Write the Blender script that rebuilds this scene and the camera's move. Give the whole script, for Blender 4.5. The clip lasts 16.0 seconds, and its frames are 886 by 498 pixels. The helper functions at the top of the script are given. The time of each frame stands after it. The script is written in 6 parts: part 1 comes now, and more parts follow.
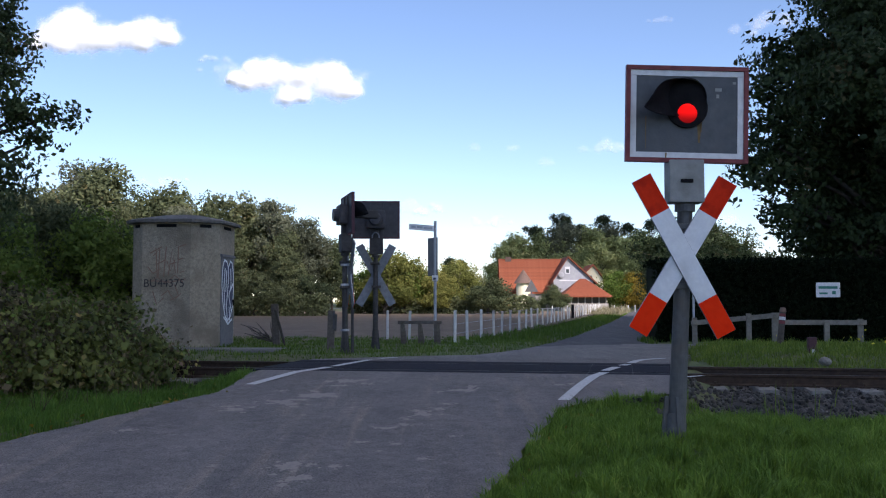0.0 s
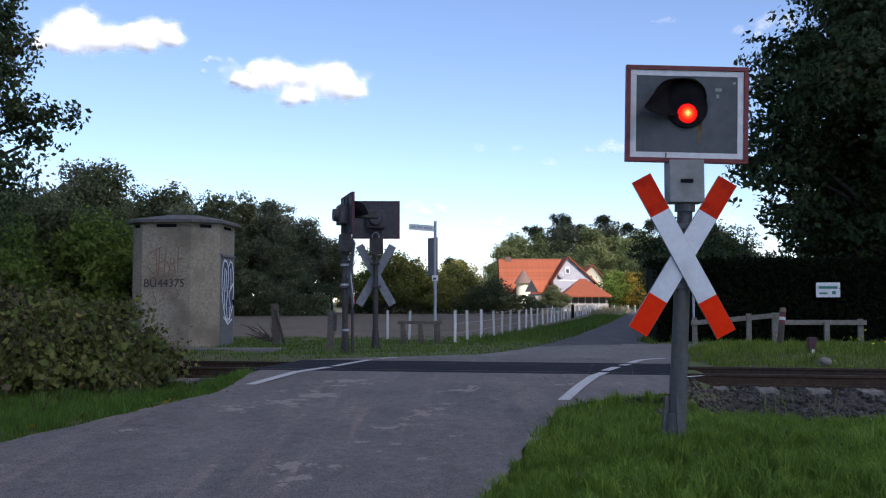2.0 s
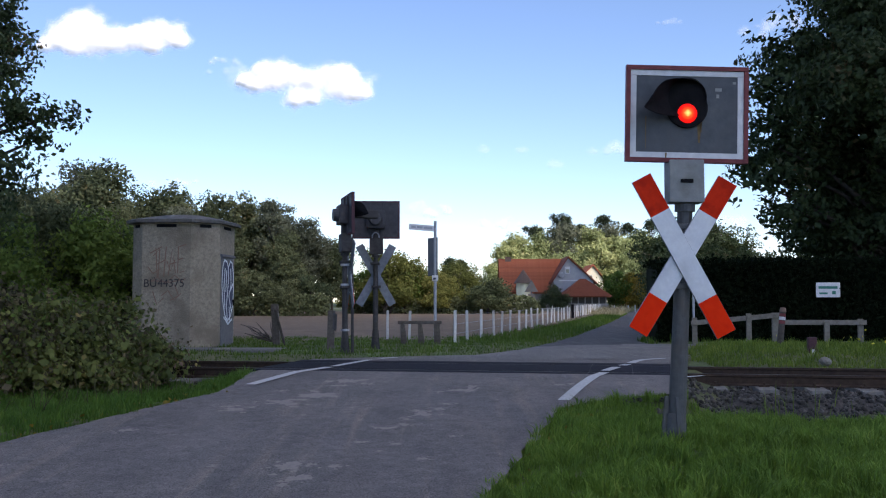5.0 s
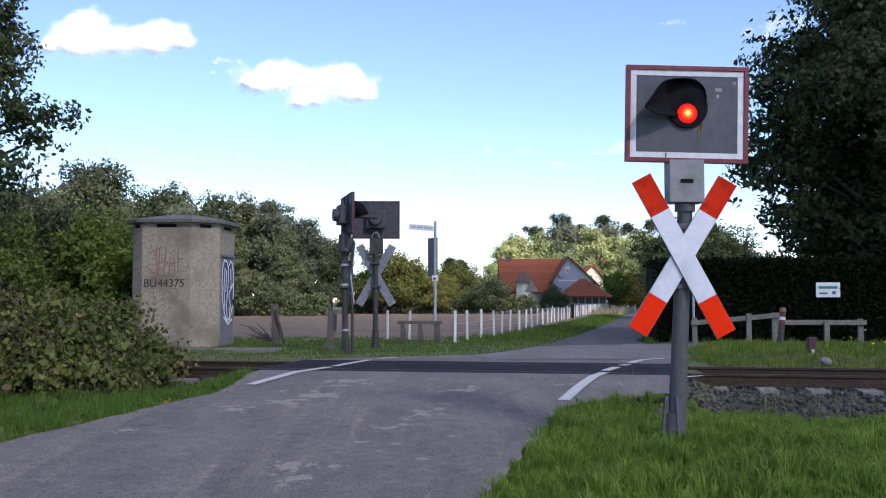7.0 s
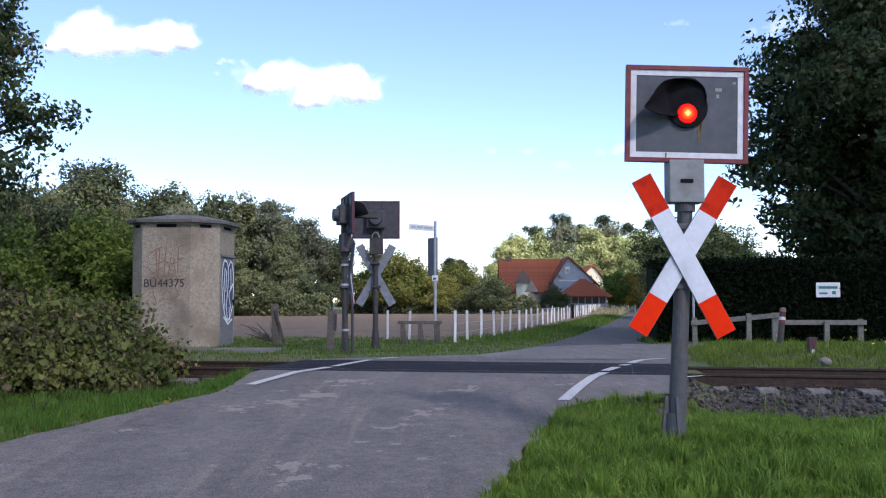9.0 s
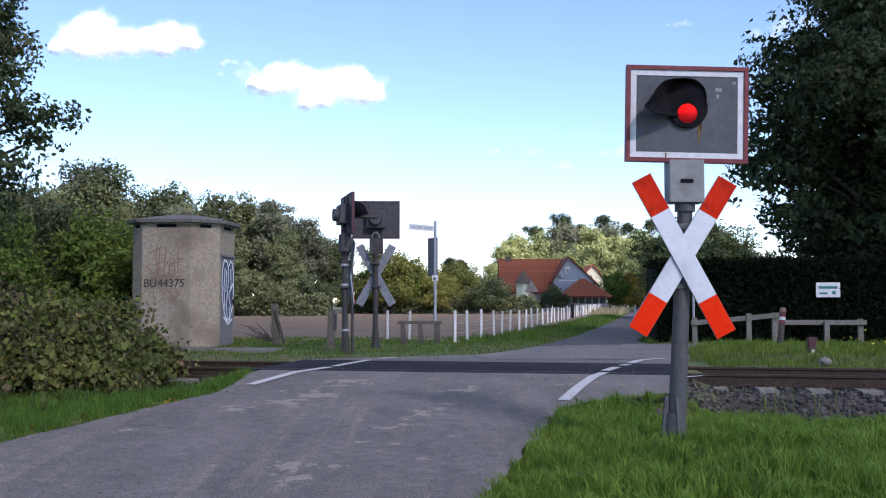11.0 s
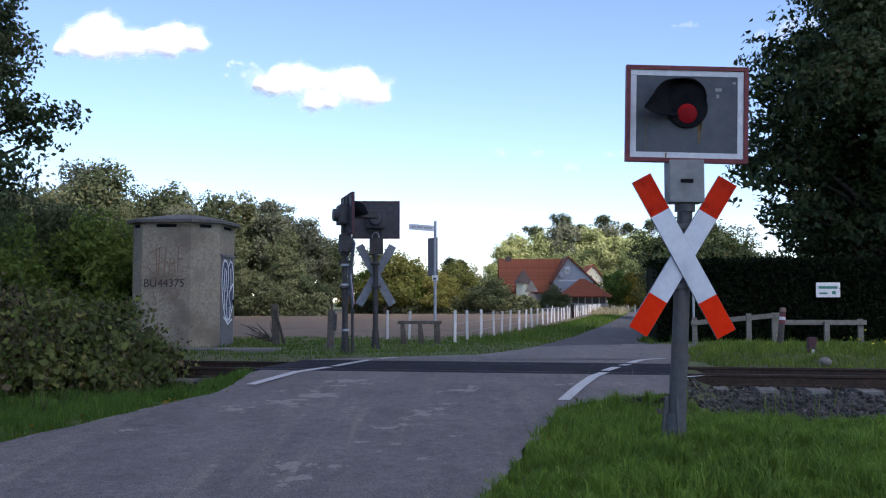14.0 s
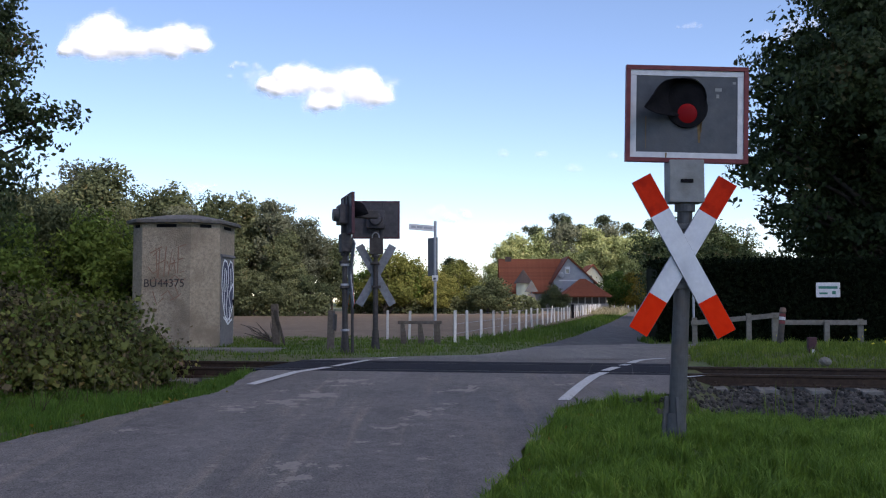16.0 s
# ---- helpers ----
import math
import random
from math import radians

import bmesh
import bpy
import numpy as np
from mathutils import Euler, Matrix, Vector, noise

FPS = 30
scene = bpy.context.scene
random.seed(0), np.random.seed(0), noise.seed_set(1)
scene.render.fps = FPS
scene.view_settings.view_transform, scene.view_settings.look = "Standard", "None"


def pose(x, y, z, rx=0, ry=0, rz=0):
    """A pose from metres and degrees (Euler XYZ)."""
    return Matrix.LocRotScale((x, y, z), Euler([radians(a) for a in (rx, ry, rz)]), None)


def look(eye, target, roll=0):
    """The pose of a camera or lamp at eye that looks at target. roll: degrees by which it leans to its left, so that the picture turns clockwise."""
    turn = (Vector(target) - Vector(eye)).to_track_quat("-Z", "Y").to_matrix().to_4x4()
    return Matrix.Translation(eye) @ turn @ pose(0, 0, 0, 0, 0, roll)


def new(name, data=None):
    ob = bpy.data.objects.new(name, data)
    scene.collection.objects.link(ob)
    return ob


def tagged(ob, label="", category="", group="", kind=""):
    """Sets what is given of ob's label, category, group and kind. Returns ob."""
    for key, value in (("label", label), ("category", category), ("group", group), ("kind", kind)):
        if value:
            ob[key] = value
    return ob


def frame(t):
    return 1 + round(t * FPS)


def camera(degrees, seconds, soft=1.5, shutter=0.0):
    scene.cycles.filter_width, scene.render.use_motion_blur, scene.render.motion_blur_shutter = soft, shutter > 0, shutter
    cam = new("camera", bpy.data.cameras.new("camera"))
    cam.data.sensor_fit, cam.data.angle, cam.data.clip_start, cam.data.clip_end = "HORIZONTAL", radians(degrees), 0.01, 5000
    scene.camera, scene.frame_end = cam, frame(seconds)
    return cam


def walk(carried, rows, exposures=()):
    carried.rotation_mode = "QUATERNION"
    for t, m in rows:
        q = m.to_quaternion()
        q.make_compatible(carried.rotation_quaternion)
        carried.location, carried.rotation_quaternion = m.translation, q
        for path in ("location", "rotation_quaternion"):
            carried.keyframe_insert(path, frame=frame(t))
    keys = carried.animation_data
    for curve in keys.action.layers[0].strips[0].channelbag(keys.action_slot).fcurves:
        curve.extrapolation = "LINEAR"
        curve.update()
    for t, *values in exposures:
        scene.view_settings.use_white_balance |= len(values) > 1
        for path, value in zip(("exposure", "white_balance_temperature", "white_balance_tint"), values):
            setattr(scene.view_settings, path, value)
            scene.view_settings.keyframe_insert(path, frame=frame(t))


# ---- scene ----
# ---- camera: it stands still on the road shoulder ----
cam = camera(49.5, 16.0, soft=1.15)
VIEW = pose(0, 0, 1.0, 90 + 3.16, 0, 0)
walk(cam, [(0.0, VIEW), (16.0, VIEW)], exposures=[(0.0, 0.66, 6500, 21), (2.0, 0.65, 6500, 21), (4.2, 0.66, 6450, 21), (6.5, 0.9, 6350, 22), (7.5, 1.0, 6300, 22), (9.2, 1.03, 6300, 22), (12.0, 1.0, 6300, 22), (13.2, 0.98, 6350, 22), (14.5, 0.82, 6500, 22), (16.0, 0.68, 6750, 22)])

# ---- sky, sun, exposure ----
SUN_ELEVATION, SUN_AZIMUTH = 36.0, 150.0     # azimuth clockwise from +y
world = bpy.data.worlds.new("sky")
scene.world = world
world.use_nodes = True
wn = world.node_tree
sky = wn.nodes.new("ShaderNodeTexSky")
sky.sky_type, sky.sun_disc = "NISHITA", False
sky.sun_elevation, sky.sun_rotation = radians(SUN_ELEVATION), radians(SUN_AZIMUTH)
sky.air_density, sky.dust_density, sky.ozone_density = 0.92, 0.0, 3.6
wn.links.new(sky.outputs[0], wn.nodes["Background"].inputs[0])
wn.nodes["Background"].inputs[1].default_value = 0.115
sun_dir = Vector((math.sin(radians(SUN_AZIMUTH)) * math.cos(radians(SUN_ELEVATION)),
                  math.cos(radians(SUN_AZIMUTH)) * math.cos(radians(SUN_ELEVATION)),
                  math.sin(radians(SUN_ELEVATION))))
sun = new("sun", bpy.data.lights.new("sun", "SUN"))
sun.data.energy, sun.data.angle, sun.data.color = 5.0, radians(3.5), (1.0, 0.965, 0.91)
sun.matrix_world = look(sun_dir * 50, (0, 0, 0))


# ---- materials ----
def mat(name, c1, c2=None, scale=4.0, rough=0.8, metal=0.0, bump=0.0, bscale=40.0, c3=None, big=0.6,
        island=0.0, objrand=0.0, spec=0.4):
    """Two-scale procedural surface: c1 to c2 over a fine grain, c3 in broad stains, relief by bump."""
    m = bpy.data.materials.new(name)
    m.use_nodes = True
    t = m.node_tree
    b = t.nodes["Principled BSDF"]
    b.inputs["Roughness"].default_value, b.inputs["Metallic"].default_value = rough, metal
    b.inputs["Specular IOR Level"].default_value = spec
    co = t.nodes.new("ShaderNodeTexCoord")
    n1 = t.nodes.new("ShaderNodeTexNoise")
    n1.inputs["Scale"].default_value, n1.inputs["Detail"].default_value = scale, 8
    n1.inputs["Roughness"].default_value = 0.65
    t.links.new(co.outputs["Object"], n1.inputs["Vector"])
    r1 = t.nodes.new("ShaderNodeValToRGB")
    r1.color_ramp.elements[0].position, r1.color_ramp.elements[1].position = 0.32, 0.68
    r1.color_ramp.elements[0].color = (*c1, 1)
    r1.color_ramp.elements[1].color = (*(c2 or [min(1, 1.35 * v) for v in c1]), 1)
    t.links.new(n1.outputs["Fac"], r1.inputs["Fac"])
    out = r1.outputs["Color"]
    if c3:
        n2 = t.nodes.new("ShaderNodeTexNoise")
        n2.inputs["Scale"].default_value, n2.inputs["Detail"].default_value = big, 5
        t.links.new(co.outputs["Object"], n2.inputs["Vector"])
        r2 = t.nodes.new("ShaderNodeValToRGB")
        r2.color_ramp.elements[0].position, r2.color_ramp.elements[1].position = 0.5, 0.66
        t.links.new(n2.outputs["Fac"], r2.inputs["Fac"])
        mx = t.nodes.new("ShaderNodeMix")
        mx.data_type = "RGBA"
        t.links.new(r2.outputs["Color"], mx.inputs["Factor"])
        t.links.new(out, mx.inputs["A"])
        mx.inputs["B"].default_value = (*c3, 1)
        out = mx.outputs["Result"]
    if island or objrand:
        src = t.nodes.new("ShaderNodeNewGeometry" if island else "ShaderNodeObjectInfo")
        mr = t.nodes.new("ShaderNodeMapRange")
        k = island or objrand
        mr.inputs["To Min"].default_value, mr.inputs["To Max"].default_value = 1 - k, 1 + k
        t.links.new(src.outputs["Random Per Island" if island else "Random"], mr.inputs["Value"])
        hv = t.nodes.new("ShaderNodeHueSaturation")
        t.links.new(mr.outputs["Result"], hv.inputs["Value"])
        t.links.new(out, hv.inputs["Color"])
        out = hv.outputs["Color"]
    t.links.new(out, b.inputs["Base Color"])
    if bump:
        n3 = t.nodes.new("ShaderNodeTexNoise")
        n3.inputs["Scale"].default_value, n3.inputs["Detail"].default_value = bscale, 6
        t.links.new(co.outputs["Object"], n3.inputs["Vector"])
        bp = t.nodes.new("ShaderNodeBump")
        bp.inputs["Strength"].default_value, bp.inputs["Distance"].default_value = bump, 0.02
        t.links.new(n3.outputs["Fac"], bp.inputs["Height"])
        t.links.new(bp.outputs["Normal"], b.inputs["Normal"])
    return m


def leaf_mat(name, dark, light, tip=None, rough=0.6, trans=0.3, spec=0.1, patch=0.5):
    """Leaves: colour varies from leaf to leaf and over the crown; some light passes through."""
    m = bpy.data.materials.new(name)
    m.use_nodes = True
    t = m.node_tree
    b = t.nodes["Principled BSDF"]
    b.inputs["Roughness"].default_value = rough
    b.inputs["Specular IOR Level"].default_value = spec
    g = t.nodes.new("ShaderNodeNewGeometry")
    r = t.nodes.new("ShaderNodeValToRGB")
    r.color_ramp.elements[0].color = (*dark, 1)
    r.color_ramp.elements[1].color = (*light, 1)
    if tip:
        r.color_ramp.elements[1].position = 0.8
        e = r.color_ramp.elements.new(1.0)
        e.color = (*tip, 1)
    co = t.nodes.new("ShaderNodeTexCoord")
    n = t.nodes.new("ShaderNodeTexNoise")
    n.inputs["Scale"].default_value, n.inputs["Detail"].default_value = patch, 3
    t.links.new(co.outputs["Object"], n.inputs["Vector"])
    a = t.nodes.new("ShaderNodeMath")
    a.operation = "MULTIPLY_ADD"
    a.inputs[1].default_value = 0.55
    t.links.new(g.outputs["Random Per Island"], a.inputs[0])
    a2 = t.nodes.new("ShaderNodeMath")
    a2.operation = "MULTIPLY_ADD"
    a2.inputs[1].default_value, a2.inputs[2].default_value = 1.3, -0.42
    t.links.new(n.outputs["Fac"], a2.inputs[0])
    t.links.new(a2.outputs[0], a.inputs[2])
    t.links.new(a.outputs[0], r.inputs["Fac"])
    oi = t.nodes.new("ShaderNodeObjectInfo")
    vr = t.nodes.new("ShaderNodeMapRange")
    vr.inputs["To Min"].default_value, vr.inputs["To Max"].default_value = 0.78, 1.22
    t.links.new(oi.outputs["Random"], vr.inputs["Value"])
    hu = t.nodes.new("ShaderNodeMapRange")
    hu.inputs["To Min"].default_value, hu.inputs["To Max"].default_value = 0.512, 0.482
    t.links.new(oi.outputs["Random"], hu.inputs["Value"])
    hs = t.nodes.new("ShaderNodeHueSaturation")
    t.links.new(vr.outputs["Result"], hs.inputs["Value"])
    t.links.new(hu.outputs["Result"], hs.inputs["Hue"])
    t.links.new(r.outputs["Color"], hs.inputs["Color"])
    r = hs
    t.links.new(r.outputs["Color"], b.inputs["Base Color"])
    tr = t.nodes.new("ShaderNodeBsdfTranslucent")
    t.links.new(r.outputs["Color"], tr.inputs["Color"])
    mx = t.nodes.new("ShaderNodeMixShader")
    mx.inputs[0].default_value = trans
    t.links.new(b.outputs[0], mx.inputs[1])
    t.links.new(tr.outputs[0], mx.inputs[2])
    t.links.new(mx.outputs[0], t.nodes["Material Output"].inputs["Surface"])
    return m


def glow_mat(name, color, strength):
    m = bpy.data.materials.new(name)
    m.use_nodes = True
    b = m.node_tree.nodes["Principled BSDF"]
    b.inputs["Base Color"].default_value = (*color, 1)
    b.inputs["Emission Color"].default_value = (*color, 1)
    b.inputs["Emission Strength"].default_value = strength
    return m


def road_mat(name, dark, light, wear, grain=0.8):
    """Worn asphalt: pale and dark chippings, broad mottling, and rubbed streaks along the way of the wheels."""
    m = bpy.data.materials.new(name)
    m.use_nodes = True
    t = m.node_tree
    b = t.nodes["Principled BSDF"]
    b.inputs["Roughness"].default_value, b.inputs["Specular IOR Level"].default_value = 0.9, 0.25
    co = t.nodes.new("ShaderNodeTexCoord")

    def tex(scale, detail, stretch=(1, 1, 1), turn=0.0, rough=0.6):
        mp = t.nodes.new("ShaderNodeMapping")
        mp.inputs["Scale"].default_value = stretch
        mp.inputs["Rotation"].default_value = (0, 0, radians(turn))
        n = t.nodes.new("ShaderNodeTexNoise")
        n.inputs["Scale"].default_value, n.inputs["Detail"].default_value, n.inputs["Roughness"].default_value = scale, detail, rough
        t.links.new(co.outputs["Object"], mp.inputs["Vector"])
        t.links.new(mp.outputs["Vector"], n.inputs["Vector"])
        return n.outputs["Fac"]

    def ramp(src, p0, p1, c0=(0, 0, 0), c1=(1, 1, 1)):
        r = t.nodes.new("ShaderNodeValToRGB")
        r.color_ramp.elements[0].position, r.color_ramp.elements[1].position = p0, p1
        r.color_ramp.elements[0].color, r.color_ramp.elements[1].color = (*c0, 1), (*c1, 1)
        t.links.new(src, r.inputs["Fac"])
        return r.outputs["Color"]

    def mix(kind, fac, a, c):
        x = t.nodes.new("ShaderNodeMix")
        x.data_type, x.blend_type = "RGBA", kind
        if isinstance(fac, float):
            x.inputs["Factor"].default_value = fac
        else:
            t.links.new(fac, x.inputs["Factor"])
        t.links.new(a, x.inputs["A"])
        if isinstance(c, tuple):
            x.inputs["B"].default_value = (*c, 1)
        else:
            t.links.new(c, x.inputs["B"])
        return x.outputs["Result"]
    col = ramp(tex(1.3, 6, (1, 0.55, 1), 20), 0.3, 0.7, dark, light)
    col = mix("MIX", ramp(tex(2.2, 8, (2.2, 0.14, 1), 17, 0.72), 0.53, 0.74), col, wear)
    col = mix("MULTIPLY", 0.65, col, ramp(tex(7.5, 8, (1, 1, 1), 0, 0.75), 0.3, 0.66, (0.5, 0.5, 0.52), (1.25, 1.24, 1.22)))
    col = mix("OVERLAY", grain, col, ramp(tex(75, 3, (1, 1, 1), 0, 0.8), 0.3, 0.7))
    t.links.new(col, b.inputs["Base Color"])
    bp = t.nodes.new("ShaderNodeBump")
    bp.inputs["Strength"].default_value, bp.inputs["Distance"].default_value = 0.8, 0.012
    t.links.new(tex(90, 4, (1, 1, 1), 0, 0.7), bp.inputs["Height"])
    t.links.new(bp.outputs["Normal"], b.inputs["Normal"])
    return m


M_ASPHALT = road_mat("asphalt", (0.142, 0.129, 0.127), (0.211, 0.19, 0.181), (0.256, 0.217, 0.184))
M_LANE = road_mat("dark lane asphalt", (0.062, 0.06, 0.066), (0.1, 0.096, 0.1), (0.14, 0.13, 0.125))
M_ASPHALT_PALE = road_mat("pale asphalt", (0.154, 0.145, 0.141), (0.216, 0.2, 0.19), (0.268, 0.24, 0.214))
M_PATCH = mat("worn mortar patch", (0.33, 0.285, 0.245), (0.23, 0.207, 0.19), 22, 0.9, 0, 0.5, 120)
M_RUBBER = mat("rubber crossing panel", (0.016, 0.017, 0.024), (0.03, 0.03, 0.04), 14, 0.95, 0, 0.3, 120, spec=0.1)
M_LINE = mat("road paint", (0.6, 0.6, 0.6), (0.38, 0.37, 0.36), 25, 0.7, 0, 0.2, 90)
M_SOIL = mat("verge soil", (0.07, 0.085, 0.03), (0.12, 0.115, 0.05), 5, 0.95, 0, 0.8, 30, (0.075, 0.12, 0.025), 0.5)
M_FIELD = mat("ploughed field", (0.105, 0.074, 0.047), (0.18, 0.13, 0.088), 3.5, 0.95, 0, 0.9, 8, (0.12, 0.086, 0.058), 0.25)
M_BALLAST = mat("ballast stone", (0.034, 0.0294, 0.0255), (0.098, 0.0864, 0.0765), 9, 0.9, 0, 0.4, 60, island=0.6)
M_BED = mat("ballast bed", (0.035, 0.03, 0.028), (0.09, 0.075, 0.065), 30, 0.95, 0, 0.8, 60)
M_RAIL = mat("rusty rail steel", (0.036, 0.021, 0.015), (0.078, 0.048, 0.033), 12, 0.8, 0.3, 0.3, 90)
M_RAILTOP = mat("dull worn rail head", (0.0375, 0.034, 0.033), (0.06, 0.055, 0.0525), 10, 0.75, 0.15, spec=0.15)
M_CONC = mat("weathered concrete", (0.233, 0.192, 0.145), (0.413, 0.35, 0.268), 15, 0.9, 0, 0.9, 45, (0.212, 0.173, 0.13), 1.3)
M_CONC_DARK = mat("dark stained concrete", (0.12, 0.12, 0.135), (0.19, 0.185, 0.19), 8, 0.9, 0, 0.4, 70)
M_ROOFSLAB = mat("roof slab", (0.1, 0.095, 0.09), (0.17, 0.16, 0.15), 9, 0.9, 0, 0.5, 60)
M_SLEEPER = mat("dirty concrete sleeper", (0.15, 0.135, 0.12), (0.24, 0.22, 0.2), 14, 0.9, 0, 0.5, 60)
M_POST = mat("pale concrete post", (0.5, 0.49, 0.48), (0.66, 0.65, 0.63), 12, 0.9, 0, 0.3, 60, objrand=0.2)
M_WOOD = mat("grey weathered wood", (0.145, 0.127, 0.105), (0.25, 0.224, 0.19), 14, 0.9, 0, 0.6, 50)
M_WOOD_BROWN = mat("brown weathered timber", (0.075, 0.062, 0.052), (0.15, 0.128, 0.108), 14, 0.9, 0, 0.6, 50)
M_WOOD_DARK = mat("dark wood", (0.05, 0.04, 0.035), (0.1, 0.085, 0.07), 14, 0.9, 0, 0.5, 50)
M_STEEL = mat("grey painted steel", (0.062, 0.062, 0.066), (0.1, 0.1, 0.102), 16, 0.55, 0.2, 0.15, 60, (0.09, 0.075, 0.065), 3)
# steel of the far signals, its base darkened for the shade they stand in
M_STEEL_SHADED = mat("dirty brown grey steel darkened for shade", (0.036, 0.033, 0.034), (0.068, 0.061, 0.06), 14, 0.7, 0.1, 0.2, 60)
M_BORDER_OLD = mat("dull dark red border", (0.06, 0.025, 0.032), (0.1, 0.04, 0.048), 14, 0.8, 0, 0.2, 60)
M_GALV = mat("galvanised steel", (0.3, 0.31, 0.34), (0.42, 0.43, 0.45), 18, 0.5, 0.3, 0.1, 60)
M_BOX = mat("grey control box", (0.2, 0.2, 0.2), (0.26, 0.26, 0.255), 12, 0.6, 0, 0.15, 60, (0.15, 0.14, 0.13), 4)
M_FACE = mat("faded dark board", (0.048, 0.053, 0.064), (0.085, 0.09, 0.1), 7, 0.5, 0, 0.1, 50, (0.068, 0.069, 0.077), 3)
M_BOARDBACK = mat("dark board back", (0.04, 0.037, 0.044), (0.075, 0.069, 0.075), 12, 0.6, 0, 0.2, 40)
M_RED = mat("red reflective sheet", (0.82, 0.026, 0.003), (0.88, 0.038, 0.005), 9, 0.6, 0, 0.05, 40, (0.7, 0.02, 0.003), 5, spec=0.05)
# darker red than M_RED, for the upper ends of the cross arms
M_RED_DULL = mat("darker red reflective sheet", (0.54, 0.0216, 0.006), (0.675, 0.036, 0.01), 9, 0.65, 0, 0.05, 40, (0.405, 0.0192, 0.008), 5, spec=0.05)
M_REDFRAME = mat("faded red border", (0.13, 0.02, 0.025), (0.21, 0.042, 0.045), 12, 0.6, 0, 0.1, 40)
M_WHITE = mat("white reflective sheet", (0.6, 0.6, 0.64), (0.74, 0.74, 0.77), 9, 0.45, 0, 0.05, 40, (0.55, 0.55, 0.58), 4)
M_WHITEFRAME = mat("white border", (0.55, 0.54, 0.56), (0.72, 0.71, 0.72), 14, 0.6, 0, 0.05, 40)
M_CROSSBACK = mat("bare grey back", (0.15, 0.16, 0.185), (0.24, 0.25, 0.275), 12, 0.6, 0.2, 0.1, 40)
M_BLACK = mat("matt black metal", (0.008, 0.008, 0.01), (0.016, 0.015, 0.017), 10, 0.85, 0, 0.1, 40, spec=0.05)
M_RUST = mat("rust streak", (0.12, 0.075, 0.03), (0.2, 0.13, 0.06), 20, 0.9)
M_BARK = mat("bark", (0.03, 0.025, 0.02), (0.065, 0.054, 0.043), 10, 0.95, 0, 0.8, 25)
M_ROOFTILE = mat("orange clay tiles", (0.27, 0.0671, 0.0288), (0.342, 0.0989, 0.0456), 3, 0.8, 0, 0.4, 12, objrand=0.12)
M_ROOFTILE_DARK = mat("red brown clay tiles", (0.17, 0.04, 0.018), (0.225, 0.06, 0.026), 3, 0.8, 0, 0.4, 12, objrand=0.12)
M_ROOFSLATE = mat("brown slate", (0.13, 0.085, 0.07), (0.2, 0.13, 0.1), 4, 0.8)
M_RENDER = mat("cream render", (0.75, 0.65, 0.45), (0.82, 0.74, 0.55), 2, 0.9, 0, 0.2, 20)
# white render set to grey: the gable's shaded angle is put into the colour
M_GABLE = mat("white render", (0.3, 0.3, 0.33), (0.38, 0.38, 0.4), 2, 0.9, 0, 0.2, 20)
M_STONEWALL = mat("grey stone wall", (0.22, 0.2, 0.185), (0.34, 0.31, 0.285), 5, 0.9, 0, 0.4, 20)
M_GLASS = mat("dark window glass", (0.03, 0.035, 0.045), (0.05, 0.055, 0.065), 1, 0.08, 0, spec=0.8)
M_SIGNBLUE = mat("sign back", (0.035, 0.045, 0.07), (0.06, 0.065, 0.09), 10, 0.5)
M_BIRD = mat("dark plumage", (0.015, 0.014, 0.016), (0.03, 0.028, 0.028), 30, 0.7)
M_GREEN = mat("green sign print", (0.03, 0.16, 0.12), (0.04, 0.2, 0.15), 10, 0.6)
M_INK_BLACK = mat("black spray paint", (0.02, 0.018, 0.02), (0.05, 0.045, 0.045), 30, 0.7)
M_INK_ORANGE = mat("faded orange spray paint", (0.2, 0.115, 0.085), (0.27, 0.16, 0.12), 20, 0.8)
M_INK_WHITE = mat("white spray paint", (0.7, 0.74, 0.8), (0.8, 0.84, 0.88), 20, 0.7)
M_INK_BLUE = mat("dark blue spray paint", (0.03, 0.04, 0.09), (0.06, 0.07, 0.13), 20, 0.7)
M_FLOWER = mat("yellow petals", (0.6, 0.5, 0.03), (0.75, 0.65, 0.05), 20, 0.7)

L_CHESTNUT = leaf_mat("dark summer leaves", (0.0209, 0.0385, 0.0168), (0.0756, 0.106, 0.042), (0.157, 0.112, 0.0629), spec=0.2)
L_WOOD = leaf_mat("mixed wood leaves", (0.0444, 0.0629, 0.0328), (0.141, 0.161, 0.078), (0.222, 0.178, 0.078))
L_WILLOW = leaf_mat("grey green leaves", (0.072, 0.0888, 0.0546), (0.173, 0.185, 0.121), (0.223, 0.215, 0.14))
L_YELLOW = leaf_mat("yellowing leaves", (0.0858, 0.104, 0.0255), (0.218, 0.216, 0.0595), (0.312, 0.256, 0.068))
L_BRIGHT = leaf_mat("fresh green leaves", (0.07, 0.12, 0.025), (0.17, 0.24, 0.05))
L_AUTUMN = leaf_mat("golden shrub leaves", (0.16, 0.13, 0.02), (0.34, 0.24, 0.04))
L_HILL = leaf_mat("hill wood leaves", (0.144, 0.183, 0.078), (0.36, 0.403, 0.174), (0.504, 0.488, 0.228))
L_FIR = leaf_mat("dark pine needles", (0.03, 0.045, 0.026), (0.085, 0.105, 0.055))
# hedge leaves near black: the shade they stand in is put into the colour
L_HEDGE = leaf_mat("clipped yew darkened for shade", (0.004, 0.008, 0.004), (0.011, 0.017, 0.008), trans=0.1, spec=0.02)
